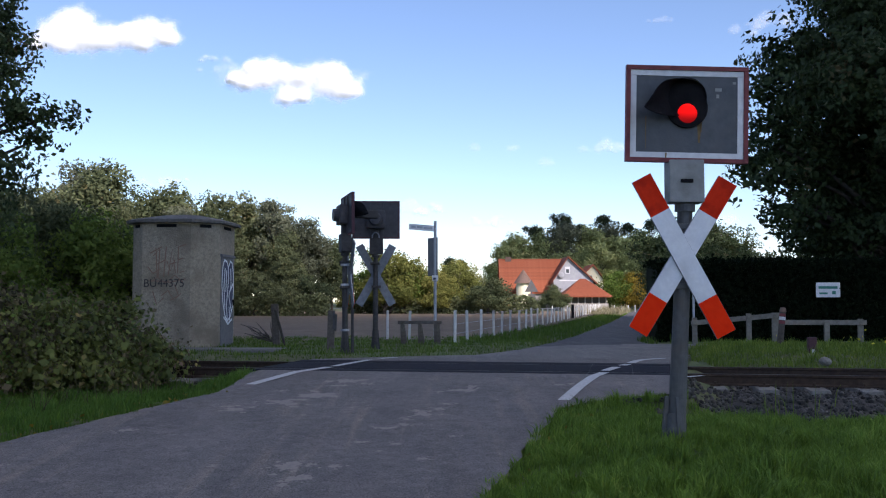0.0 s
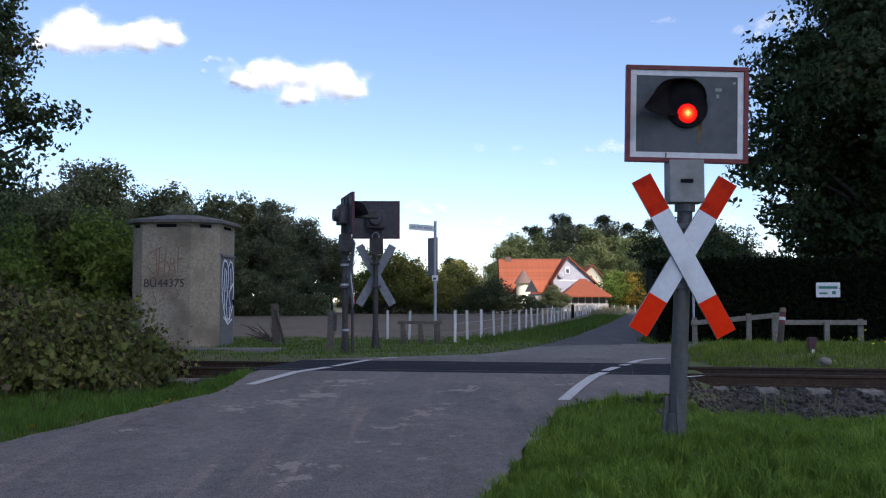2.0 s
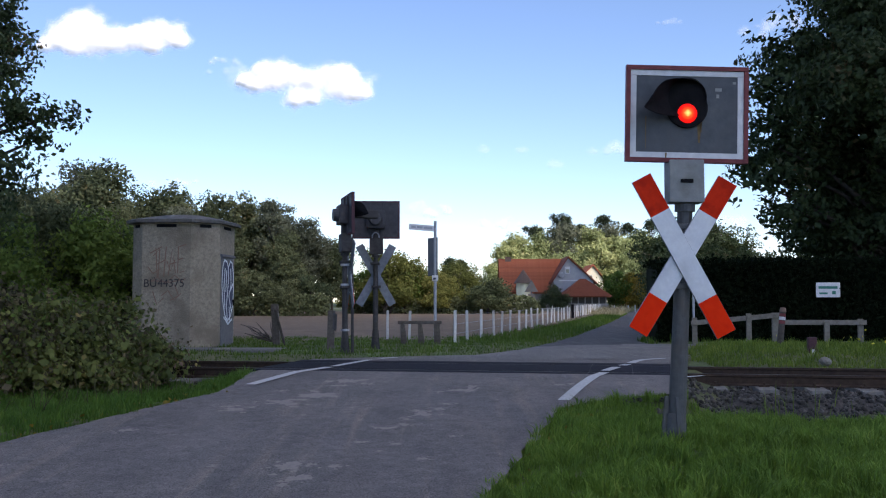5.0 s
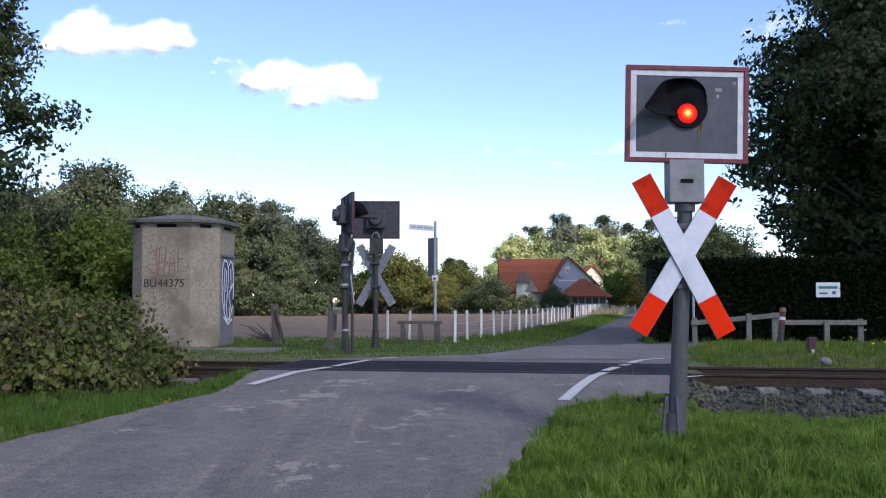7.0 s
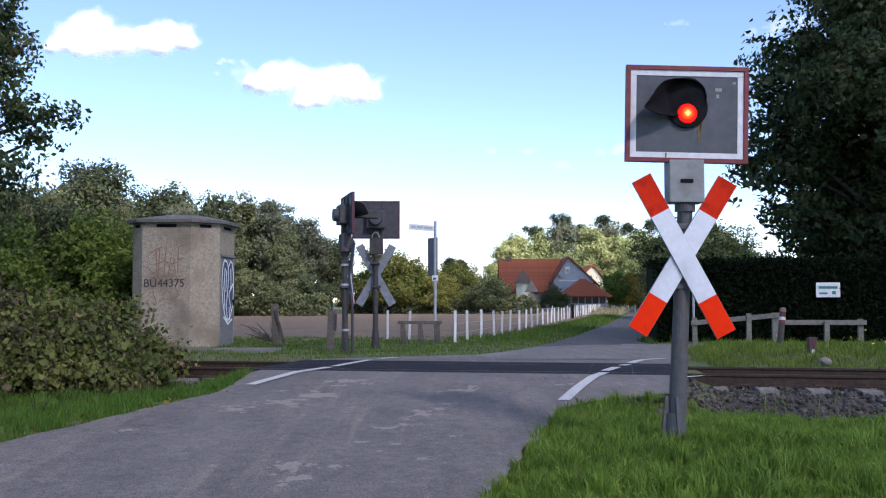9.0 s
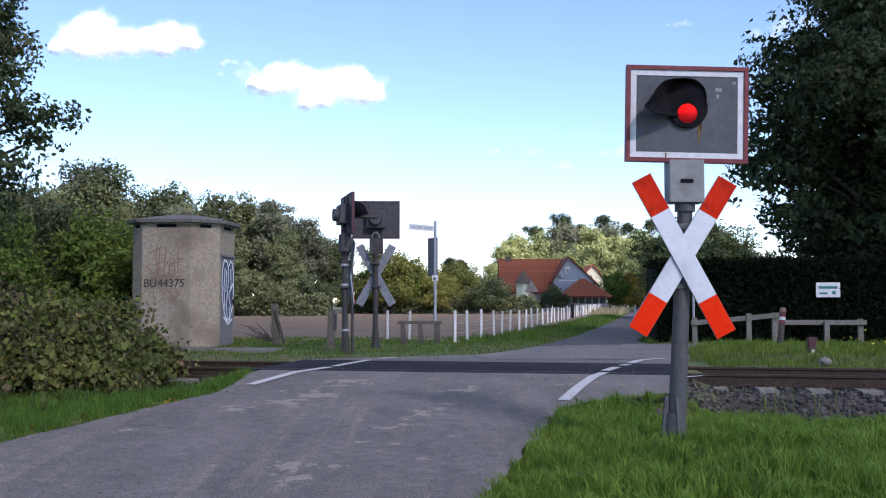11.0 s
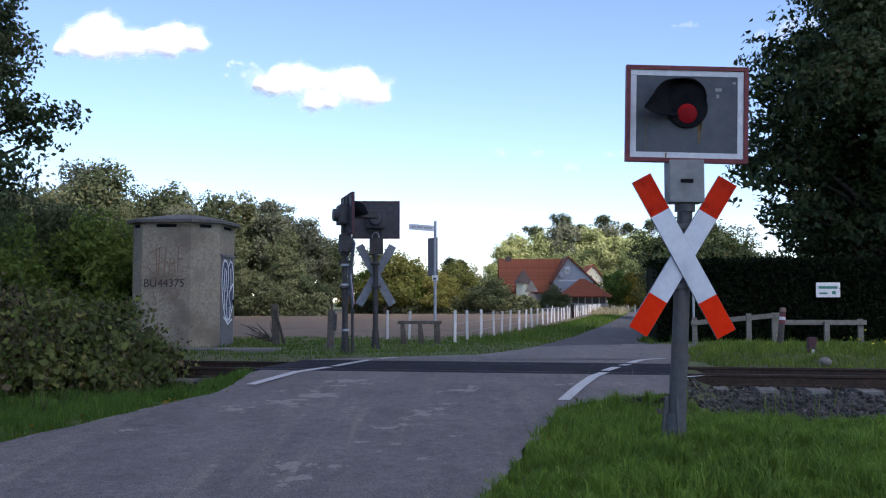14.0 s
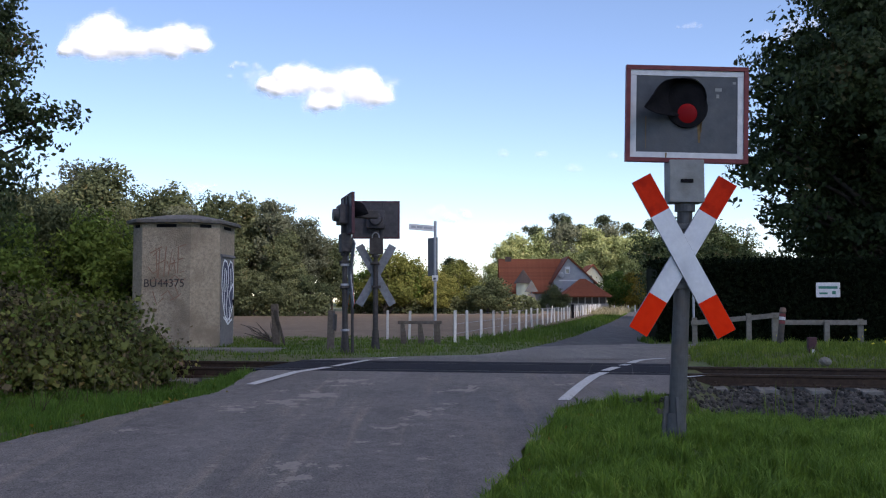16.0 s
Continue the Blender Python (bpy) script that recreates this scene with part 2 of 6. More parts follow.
L_BRAMBLE = leaf_mat("bramble leaves", (0.0315, 0.047, 0.0117), (0.158, 0.18, 0.0442), (0.284, 0.21, 0.0715), spec=0.25, patch=1.7)
L_WEED = leaf_mat("dry weeds", (0.05, 0.045, 0.025), (0.18, 0.145, 0.08), (0.27, 0.18, 0.12), patch=1.7)
L_DRY = leaf_mat("dry straw grass", (0.2, 0.17, 0.1), (0.34, 0.3, 0.19), (0.42, 0.38, 0.26), trans=0.3)
L_GRASS = leaf_mat("grass blades", (0.048, 0.108, 0.0136), (0.14, 0.248, 0.0341), (0.27, 0.341, 0.0682), trans=0.35, spec=0.25, patch=2.6)
L_GRASS_FAR = leaf_mat("verge grass blades", (0.055, 0.108, 0.0182), (0.14, 0.211, 0.0358), (0.25, 0.27, 0.065), trans=0.35, patch=1.5)


# ---- mesh helpers ----
def smooth(me):
    me.polygons.foreach_set("use_smooth", [True] * len(me.polygons))


def part(name, bm, material, parent, label="", m=None, soft=False):
    me = bpy.data.meshes.new(name)
    bm.to_mesh(me)
    bm.free()
    for x in (material if isinstance(material, (list, tuple)) else [material]):
        me.materials.append(x)
    if soft:
        smooth(me)
    ob = new(name, me)
    ob.parent = parent
    if m is not None:
        ob.matrix_basis = m
    if label:
        tagged(ob, label)
    return ob


def share(name, me, parent, m, label=""):
    ob = new(name, me)
    ob.parent = parent
    ob.matrix_basis = m
    if label:
        tagged(ob, label)
    return ob


def thing(name, m, label, category, group="", kind=""):
    ob = new(name)
    ob.matrix_basis = m
    ob.empty_display_size = 0.2
    return tagged(ob, label, category, group, kind)


def box(bm, x0, x1, y0, y1, z0, z1, bevel=0.0, m=None):
    r = bmesh.ops.create_cube(bm, size=1)
    vs = r["verts"]
    for v in vs:
        v.co = Vector((x0 + (v.co.x + 0.5) * (x1 - x0), y0 + (v.co.y + 0.5) * (y1 - y0), z0 + (v.co.z + 0.5) * (z1 - z0)))
    if bevel:
        es = list({e for v in vs for e in v.link_edges})
        r = bmesh.ops.bevel(bm, geom=es, offset=bevel, segments=2, affect="EDGES", profile=0.7)
        vs = list({v for f in r["faces"] for v in f.verts} | {v for v in vs if v.is_valid})
    if m is not None:
        bmesh.ops.transform(bm, matrix=m, verts=[v for v in vs if v.is_valid])
    return bm


def boxed(*a, **k):
    return box(bmesh.new(), *a, **k)


def tube(bm, p, q, r0, r1=None, n=12, caps=True):
    p, q = Vector(p), Vector(q)
    r1 = r0 if r1 is None else r1
    d = q - p
    m = Matrix.Translation((p + q) / 2) @ d.to_track_quat("Z", "Y").to_matrix().to_4x4()
    bmesh.ops.create_cone(bm, cap_ends=caps, segments=n, radius1=r0, radius2=r1, depth=d.length, matrix=m)
    return bm


def prism(bm, pts, y0, y1):
    """A plate whose outline pts lies in the xz plane, from y0 to y1."""
    a = [bm.verts.new((x, y0, z)) for x, z in pts]
    b = [bm.verts.new((x, y1, z)) for x, z in pts]
    n = len(pts)
    bm.faces.new(a)
    bm.faces.new(b[::-1])
    for i in range(n):
        bm.faces.new((a[i], b[i], b[(i + 1) % n], a[(i + 1) % n]))
    bmesh.ops.recalc_face_normals(bm, faces=bm.faces)
    return bm


def quads_mesh(name, verts, faces, material):
    """verts (n,3), faces (m,k) with one k."""
    me = bpy.data.meshes.new(name)
    v, f = np.asarray(verts, dtype=np.float32), np.asarray(faces, dtype=np.int32)
    me.vertices.add(len(v))
    me.vertices.foreach_set("co", v.ravel())
    me.loops.add(f.size)
    me.loops.foreach_set("vertex_index", f.ravel())
    me.polygons.add(len(f))
    me.polygons.foreach_set("loop_start", np.arange(0, f.size, f.shape[1], dtype=np.int32))
    me.update(calc_edges=True)
    me.materials.append(material)
    return me


def leaves_mesh(name, centres, size, material, rng, droop=0.3, aspect=0.6, outward=None):
    """One bent kite-shaped leaf at every centre, turned at random, or roughly facing outward where that is given."""
    n = len(centres)
    u = rng.normal(size=(n, 3))
    u[:, 2] -= droop
    facing = rng.normal(size=(n, 3))
    if outward is not None:
        facing = outward * 1.1 + facing * 0.6
        facing /= np.linalg.norm(facing, axis=1)[:, None]
        u -= facing * np.sum(u * facing, axis=1)[:, None]
    u /= np.linalg.norm(u, axis=1)[:, None]
    w = np.cross(u, facing)
    w /= np.linalg.norm(w, axis=1)[:, None]
    k = np.cross(u, w)
    s = (size * rng.uniform(0.6, 1.35, n))[:, None]
    a = centres - u * s * 0.5
    c = centres + u * s * 0.5
    b = centres + w * s * aspect * 0.5 + k * s * 0.12
    d = centres - w * s * aspect * 0.5 + k * s * 0.12
    v = np.stack([a, b, c, d], 1).reshape(-1, 3)
    i = np.arange(n)[:, None] * 4
    f = np.concatenate([np.concatenate([i, i + 1, i + 2], 1), np.concatenate([i, i + 2, i + 3], 1)])
    return quads_mesh(name, v, f, material)


# ---- the lie of the land ----
TRACK = Vector((0.983, -0.184))              # along the rails, towards +x
TRACK_MID = Vector((0.0, 14.97))


def across(x, y):
    return x * 0.184 + (y - 14.97) * 0.983


def along(x, y):
    return x * 0.983 - (y - 14.97) * 0.184


def on_track(s, n, z=0.0):
    return Vector((0.983 * s + 0.184 * n, 14.97 - 0.184 * s + 0.983 * n, z))


def road_z(n):
    return float(np.interp(n, [-40, -14, -8.5, -5, -3.2, -1.6, 1.8, 4, 9, 20, 60], [-0.62, -0.5, -0.36, -0.19, -0.1, 0, 0, -0.03, -0.08, -0.17, -0.2]))


LEFT_EDGE = [(2.0, -6.7), (5.5, -5.3), (8.8, -4.05), (11.2, -3.12), (11.95, -2.8), (12.94, -2.76), (14.0, -2.75), (17.0, -2.3), (18.0, -0.9), (18.7, 0.6), (21.5, 1.7), (26.7, 3.1), (39, 5.9), (59, 10.4), (130, 25.6), (200, 41)]
RIGHT_EDGE = [(2.0, -0.8), (5.0, -0.06), (6.95, 0.36), (9.0, 0.9), (10.6, 1.3), (11.2, 2.0), (11.5, 2.75), (13.6, 3.3), (16.6, 4.15), (18.0, 4.6), (21.5, 5.4), (23, 5.2), (28, 5.6), (39, 8.6), (59, 13.5), (130, 29), (200, 45)]


def edge_x(edge, y):
    return float(np.interp(y, [p[0] for p in edge], [p[1] for p in edge]))


def on_road(x, y, pad=0.0):
    if edge_x(LEFT_EDGE, y) - pad < x < edge_x(RIGHT_EDGE, y) + pad:
        return True
    return 22.2 < y + 0.05 * (x - 5) < 25.5 and x > 4


def ground_z(x, y):
    n = across(x, y)
    if x > 60 or x < -60 or y > 120 or y < -30:
        return -0.25
    mid = 0.5 * (edge_x(LEFT_EDGE, y) + edge_x(RIGHT_EDGE, y))
    r = road_z(n)
    if on_road(x, y, 0.25):
        return r - 0.05
    if x > mid:
        d = x - edge_x(RIGHT_EDGE, y)
        side = float(np.interp(n, [-14, -8, -6.4, -4.2, -2.5, -1.9, -1.5, 1.5, 2.0, 3.5, 6, 12, 30], [-0.35, -0.2, -0.17, -0.3, -0.47, -0.4, -0.24, -0.24, -0.1, 0.06, 0.1, -0.08, -0.2]))
    else:
        d = edge_x(LEFT_EDGE, y) - x
        side = float(np.interp(n, [-14, -8, -4, -2.4, -1.8, -1.5, 1.5, 1.9, 3, 8, 12, 30], [-0.3, -0.2, -0.2, -0.28, -0.28, -0.24, -0.24, -0.1, -0.02, -0.04, -0.1, -0.2]))
    k = min(1.0, max(0.0, d / 0.8))
    z = (r - 0.04) * (1 - k) + side * k
    if abs(n) > 1.9:
        z += 0.05 * noise.noise((x * 0.9, y * 0.9, 0)) * k
    return z


def ground():
    xs = sorted(set([-3000, -1200, -500, -200, -110] + list(np.arange(-60, -14, 3.0)) + list(np.arange(-14, 14, 0.28)) + list(np.arange(14, 61, 3.0)) + [110, 200, 500, 1200, 3000]))
    ys = sorted(set([-3000, -800, -200, -60, -25, -10] + list(np.arange(-5, 4, 1.5)) + list(np.arange(4, 30, 0.25)) + list(np.arange(30, 60, 1.0)) + list(np.arange(60, 121, 6.0)) + [160, 240, 500, 1200, 4500]))
    v = [(x, y, ground_z(x, y)) for y in ys for x in xs]
    w = len(xs)
    f = [(j * w + i, j * w + i + 1, (j + 1) * w + i + 1, (j + 1) * w + i) for j in range(len(ys) - 1) for i in range(w - 1)]
    me = quads_mesh("ground", v, f, M_SOIL)
    smooth(me)
    tagged(new("ground", me), "grassy earth ground around the railway crossing", "ground", kind="structure")


def strip(name, rows, material, label, category, kind="structure", lift=0.0):
    """A sheet through rows of points across it, each (left point, right point) in plan, draped on the road."""
    v, f = [], []
    cols = 13
    for a, b in rows:
        for i in range(cols):
            k = i / (cols - 1)
            x, y = a[0] + (b[0] - a[0]) * k, a[1] + (b[1] - a[1]) * k
            v.append((x, y, road_z(across(x, y)) + lift))
    for j in range(len(rows) - 1):
        for i in range(cols - 1):
            f.append((j * cols + i, j * cols + i + 1, (j + 1) * cols + i + 1, (j + 1) * cols + i))
    me = quads_mesh(name, v, f, material)
    smooth(me)
    return tagged(new(name, me), label, category, kind=kind)


def roads():
    ys = list(np.arange(2.0, 13.6, 0.25))
    rag = lambda y, s: 0.07 * noise.noise((y * 2.1, s, 0)) + 0.03 * noise.noise((y * 7, s, 3))
    rows = [((edge_x(LEFT_EDGE, y) + rag(y, 1), y), (edge_x(RIGHT_EDGE, y) + rag(y, 5), y)) for y in ys]
    strip("road", rows, M_ASPHALT, "worn grey asphalt lane with patched surface", "road")
    ys = list(np.arange(13.5, 22.4, 0.25))
    rows = [((edge_x(LEFT_EDGE, y) + rag(y, 1), y), (edge_x(RIGHT_EDGE, y) + rag(y, 5), y)) for y in ys]
    strip("road_crossing", rows, M_ASPHALT, "asphalt road surface over the level crossing", "road", lift=-0.002)
    ys = list(np.arange(22.3, 60, 0.7)) + list(np.arange(60, 200, 5))
    rows = [((edge_x(LEFT_EDGE, y) + rag(y, 1), y), (edge_x(RIGHT_EDGE, y) + rag(y, 5), y)) for y in ys]
    strip("road_far", rows, M_LANE, "narrow dark country lane leading to the farmhouse", "road", lift=-0.004)
    ys = list(np.arange(16.9, 24.6, 0.25))
    rows = [((max(edge_x(LEFT_EDGE, y) + 0.12, -2.2 + (y - 16.9) * 2.2) if y < 18 else edge_x(LEFT_EDGE, y) + 0.1 + max(0, y - 23.0) * 0.6, y),
             (edge_x(RIGHT_EDGE, y) - 0.05 if y < 22.3 else 5.3, y)) for y in ys]
    strip("road_junction", rows, M_ASPHALT_PALE, "pale sun-bleached asphalt junction beyond the rails", "road", lift=0.006)
    rows = [((x, 22.3 - 0.05 * (x - 5)), (x, 25.3 - 0.05 * (x - 5))) for x in np.arange(4.6, 60, 1.5)]
    strip("road_side", rows, M_ASPHALT_PALE, "pale side street along the hedge", "road", lift=0.002)


def road_lines():
    def line(pts, width, name):
        bm = bmesh.new()
        prev = None
        for i, p in enumerate(pts):
            q = pts[min(i + 1, len(pts) - 1)]
            o = pts[max(i - 1, 0)]
            d = Vector((q[0] - o[0], q[1] - o[1])).normalized()
            nx, ny = d.y * width / 2, -d.x * width / 2
            z = road_z(across(*p)) + 0.012
            row = [bm.verts.new((p[0] - nx, p[1] - ny, z)), bm.verts.new((p[0] + nx, p[1] + ny, z))]
            if prev:
                bm.faces.new((prev[0], prev[1], row[1], row[0]))
            prev = row
        ob = part(name, bm, M_LINE, None)
        tagged(ob, "worn white edge line painted on the asphalt", "road marking", "road edge lines", "structure")

    def curve(pts, n=8):
        out = []
        for i in range(len(pts) - 1):
            p0, p1, p2, p3 = pts[max(i - 1, 0)], pts[i], pts[i + 1], pts[min(i + 2, len(pts) - 1)]
            for k in range(n):
                t = k / n
                out.append(tuple(0.5 * (2 * b + (c - a) * t + (2 * a - 5 * b + 4 * c - d) * t * t + (3 * b - a - 3 * c + d) * t ** 3)
                                 for a, b, c, d in zip(p0, p1, p2, p3)))
        return out + [pts[-1]]
    line(curve([(-2.5, 12.55), (-2.17, 13.5), (-1.73, 14.75)]), 0.15, "road_marking")
    line(curve([(-1.68, 14.95), (-1.5, 15.7), (-1.25, 16.6)]), 0.13, "road_marking")
    line(curve([(-1.12, 16.95), (-0.85, 17.35)]), 0.13, "road_marking")
    line(curve([(1.37, 11.0), (1.75, 12.2), (2.27, 13.6)]), 0.14, "road_marking")
    line(curve([(2.34, 13.95), (2.65, 14.75)]), 0.14, "road_marking")
    line(curve([(2.8, 15.1), (2.95, 15.4)]), 0.14, "road_marking")
    line(curve([(3.05, 15.7), (3.45, 16.7), (3.95, 17.3)]), 0.14, "road_marking")
    line(curve([(3.1, 12.75), (3.5, 13.0)]), 0.1, "road_marking")


def blob(bm, x, y, z, rx, ry, seed, n=44):
    """A flat irregular patch with a thin edge."""
    ring = []
    for i in range(n):
        a = 2 * math.pi * i / n
        k = 0.8 + 0.7 * noise.noise((math.cos(a) * 1.5, math.sin(a) * 1.5, seed * 3.7)) + 0.45 * noise.noise((math.cos(a) * 5, math.sin(a) * 5, seed * 1.9)) + 0.25 * noise.noise((math.cos(a) * 13, math.sin(a) * 13, seed * 2.3))
        k = min(max(k, 0.25), 1.25)
        px, py = x + rx * k * math.cos(a), y + ry * k * math.sin(a)
        ring.append(bm.verts.new((px, py, road_z(across(px, py)) + 0.0025)))
    c = bm.verts.new((x, y, road_z(across(x, y)) + 0.0035))
    for i in range(n):
        bm.faces.new((c, ring[i], ring[(i + 1) % n]))


def road_patches():
    rng = random.Random(4)
    spots = [(-1.21, 7.72, 0.13), (-1.1, 7.3, 0.13), (-0.74, 8.69, 0.06), (-0.55, 9.38, 0.09), (-0.38, 9.56, 0.06), (-0.23, 10.19, 0.12), (-0.06, 10.51, 0.08), (0.04, 10.85, 0.07), (0.28, 11.92, 0.14), (-0.17, 7.95, 0.05), (-0.42, 8.6, 0.05), (-0.87, 7.7, 0.06), (-0.37, 9.89, 0.06), (0.09, 8.92, 0.05), (-1.51, 11.57, 0.22), (-1.23, 12.81, 0.25), (-1.84, 11.09, 0.2), (-2.3, 10.6, 0.15)]
    for i in range(16):
        y = rng.uniform(6.3, 12.8)
        spots.append((rng.uniform(edge_x(LEFT_EDGE, y) + 0.4, edge_x(RIGHT_EDGE, y) - 0.5), y, rng.uniform(0.03, 0.08)))
    for i, (x, y, r) in enumerate(spots):
        bm = bmesh.new()
        blob(bm, x, y, 0, r, r * 1.1, i)
        for k in range(7):
            a, d = rng.uniform(0, 2 * math.pi), r * rng.uniform(0.9, 1.9)
            q = r * rng.uniform(0.12, 0.4)
            blob(bm, x + d * math.cos(a), y + d * math.sin(a), 0, q, q * 1.1, i * 9 + k, 20)
        ob = part("road_patch", bm, M_PATCH, None)
        tagged(ob, "small worn pale patch in the asphalt", "road patch", "road patches", "structure")


# ---- the railway ----
def rail_profile():
    half = [(0.0, 0.0), (0.036, 0.0), (0.036, -0.03), (0.012, -0.045), (0.012, -0.125), (0.062, -0.145), (0.062, -0.158), (0.0, -0.158)]
    return half[:-1] + [half[-1]] + [(-x, z) for x, z in half[::-1] if x > 0]


def railway():
    track = thing("railway_track", pose(0, 0, 0), "single railway track with rusty rails on concrete sleepers", "railway track")
    for n in (-0.755, 0.755):
        bm = bmesh.new()
        pts = rail_profile()
        a = [bm.verts.new((*on_track(-70, n + x).xy, z)) for x, z in pts]
        b = [bm.verts.new((*on_track(70, n + x).xy, z)) for x, z in pts]
        k = len(pts)
        for i in range(k):
            bm.faces.new((a[i], b[i], b[(i + 1) % k], a[(i + 1) % k]))
        bmesh.ops.recalc_face_normals(bm, faces=bm.faces)
        bm.normal_update()
        for f in bm.faces:
            f.material_index = 1 if f.normal.z > 0.9 and f.calc_center_median().z > -0.01 else 0
        part("rail", bm, [M_RAIL, M_RAILTOP], track)
    me = bpy.data.meshes.new("sleeper")
    bm = boxed(-0.13, 0.13, -1.3, 1.3, -0.36, -0.165, 0.02)
    bm.to_mesh(me)
    bm.free()
    me.materials.append(M_SLEEPER)
    fast = bpy.data.meshes.new("rail_clip")
    bm = boxed(-0.07, 0.07, -0.11, 0.11, -0.165, -0.135, 0.01)
    tube(bm, (0, -0.085, -0.14), (0, -0.085, -0.1), 0.02, n=6)
    tube(bm, (0, 0.085, -0.14), (0, 0.085, -0.1), 0.02, n=6)
    bm.to_mesh(fast)
    bm.free()
    fast.materials.append(M_RAIL)
    for i in range(-45, 46):
        s = i * 0.65 + 0.1
        p = on_track(s, 0)
        if -2.9 < s < 3.4:
            continue
        ob = share("sleeper", me, track, pose(p.x, p.y, 0, 0, 0, -10.6))
        if -9 < s < 12:
            for n in (-0.755, 0.755):
                share("rail_clip", fast, ob, pose(0, n, 0))
    # rubber panels between and beside the rails on the road
    def panel(s0, s1, n0, n1, z=0.004):
        bm = bmesh.new()
        box(bm, s0 + 0.002, s1 - 0.002, n0, n1, z - 0.12, z, 0.008, Matrix.Translation((*TRACK_MID, 0)) @ pose(0, 0, 0, 0, 0, -10.6))
        ob = part("crossing_panel", bm, M_RUBBER, None)
        tagged(ob, "dark rubber level crossing panel between the rails", "crossing panel", "crossing panels", "structure")
    for i in range(10):
        s0 = -2.7 + i * 0.62
        panel(s0, s0 + 0.62, -0.67, 0.67)
        panel(s0, s0 + 0.62, -1.12, -0.83)
        panel(s0, s0 + 0.62, 0.83, 1.3)


def ballast():
    rng = np.random.default_rng(7)
    bm = bmesh.new()
    bmesh.ops.create_icosphere(bm, subdivisions=1, radius=1)
    base = np.array([v.co for v in bm.verts])
    tri = np.array([[v.index for v in f.verts] for f in bm.faces])
    bm.free()
    pts = []
    for i in range(9000):
        s = rng.uniform(2.9, 13) if i < 6500 else rng.uniform(-12, -2.8)
        n = rng.uniform(-2.75, -1.0) if rng.random() < 0.8 else rng.uniform(-0.7, 1.6)
        bed = np.interp(n, [-2.75, -2.45, -1.75, -1.4, -1.25, 1.6], [-0.53, -0.45, -0.27, -0.235, -0.21, -0.22])
        p = on_track(s, n)
        pts.append((p.x, p.y, bed + rng.uniform(-0.02, 0.015)))
    for i in range(1500):
        p = on_track(rng.uniform(2.3, 4.6), rng.uniform(-3.5, -1.35))
        if p.x > edge_x(RIGHT_EDGE, p.y) - 0.05:
            pts.append((p.x, p.y, max(ground_z(p.x, p.y), -0.5) + rng.uniform(-0.01, 0.02)))
    pts = np.array(pts)
    k = len(pts)
    sc = rng.uniform(0.018, 0.044, (k, 1, 1)) * rng.uniform(0.6, 1.2, (k, 1, 3))
    jit = base[None] * (1 + rng.uniform(-0.38, 0.38, (k, len(base), 1)))
    ang = rng.uniform(0, 2 * math.pi, k)
    c, s_ = np.cos(ang)[:, None], np.sin(ang)[:, None]
    v = jit * sc
    v = np.stack([v[..., 0] * c - v[..., 1] * s_, v[..., 0] * s_ + v[..., 1] * c, v[..., 2]], -1) + pts[:, None, :]
    f = tri[None] + (np.arange(k) * len(base))[:, None, None]
    me = quads_mesh("ballast_stones", v.reshape(-1, 3), f.reshape(-1, 3), M_BALLAST)
    tagged(new("ballast_stones", me), "grey brown crushed stone ballast beside the rails", "ballast", kind="stuff")
    v, f = [], []
    prof = [(-3.0, -0.6), (-2.5, -0.47), (-1.75, -0.28), (-1.4, -0.23), (1.4, -0.23), (1.9, -0.26), (2.4, -0.4)]
    for s in (-70, 70):
        for n, z in prof:
            p = on_track(s, n)
            v.append((p.x, p.y, z))
    m = len(prof)
    f = [(i, m + i, m + i + 1, i + 1) for i in range(m - 1)]
    tagged(new("ballast_bed", quads_mesh("ballast_bed", v, f, M_BED)), "dark packed ballast bed under the track", "track bed", kind="structure")


ground()
roads()
road_lines()
road_patches()
railway()
ballast()


# ---- crossing signals ----
def lamp_glass():
    """Red lens whose glow is strongest on its bright side (-y) and fades out round to its dark side."""
    m = bpy.data.materials.new("red signal lens")
    m.use_nodes = True
    t = m.node_tree
    b = t.nodes["Principled BSDF"]
    b.inputs["Roughness"].default_value = 0.5
    b.inputs["Specular IOR Level"].default_value = 0.05
    b.inputs["Base Color"].default_value = (0.06, 0.004, 0.004, 1)
    co = t.nodes.new("ShaderNodeTexCoord")
    sp = t.nodes.new("ShaderNodeSeparateXYZ")
    t.links.new(co.outputs["Object"], sp.inputs[0])
    mr = t.nodes.new("ShaderNodeMapRange")
    mr.inputs["From Min"].default_value, mr.inputs["From Max"].default_value = 0.16, -0.16
    t.links.new(sp.outputs["Y"], mr.inputs["Value"])
    r = t.nodes.new("ShaderNodeValToRGB")
    e = r.color_ramp.elements
    e[0].position, e[0].color = 0.0, (0.02, 0.0006, 0.0008, 1)
    e[1].position, e[1].color = 1.0, (1.0, 0.5, 0.12, 1)
    for p, c in ((0.3, (0.025, 0.001, 0.002)), (0.5, (0.05, 0.0015, 0.002)), (0.65, (0.15, 0.002, 0.002)), (0.78, (0.4, 0.003, 0.002)), (0.93, (0.55, 0.004, 0.002)), (0.965, (0.9, 0.01, 0.003)), (0.988, (1.0, 0.06, 0.008))):
        x = e.new(p)
        x.color = (*c, 1)
    t.links.new(mr.outputs["Result"], r.inputs["Fac"])
    t.links.new(r.outputs["Color"], b.inputs["Emission Color"])
    b.inputs["Emission Strength"].default_value = 1.5
    return m


M_LENS = lamp_glass()


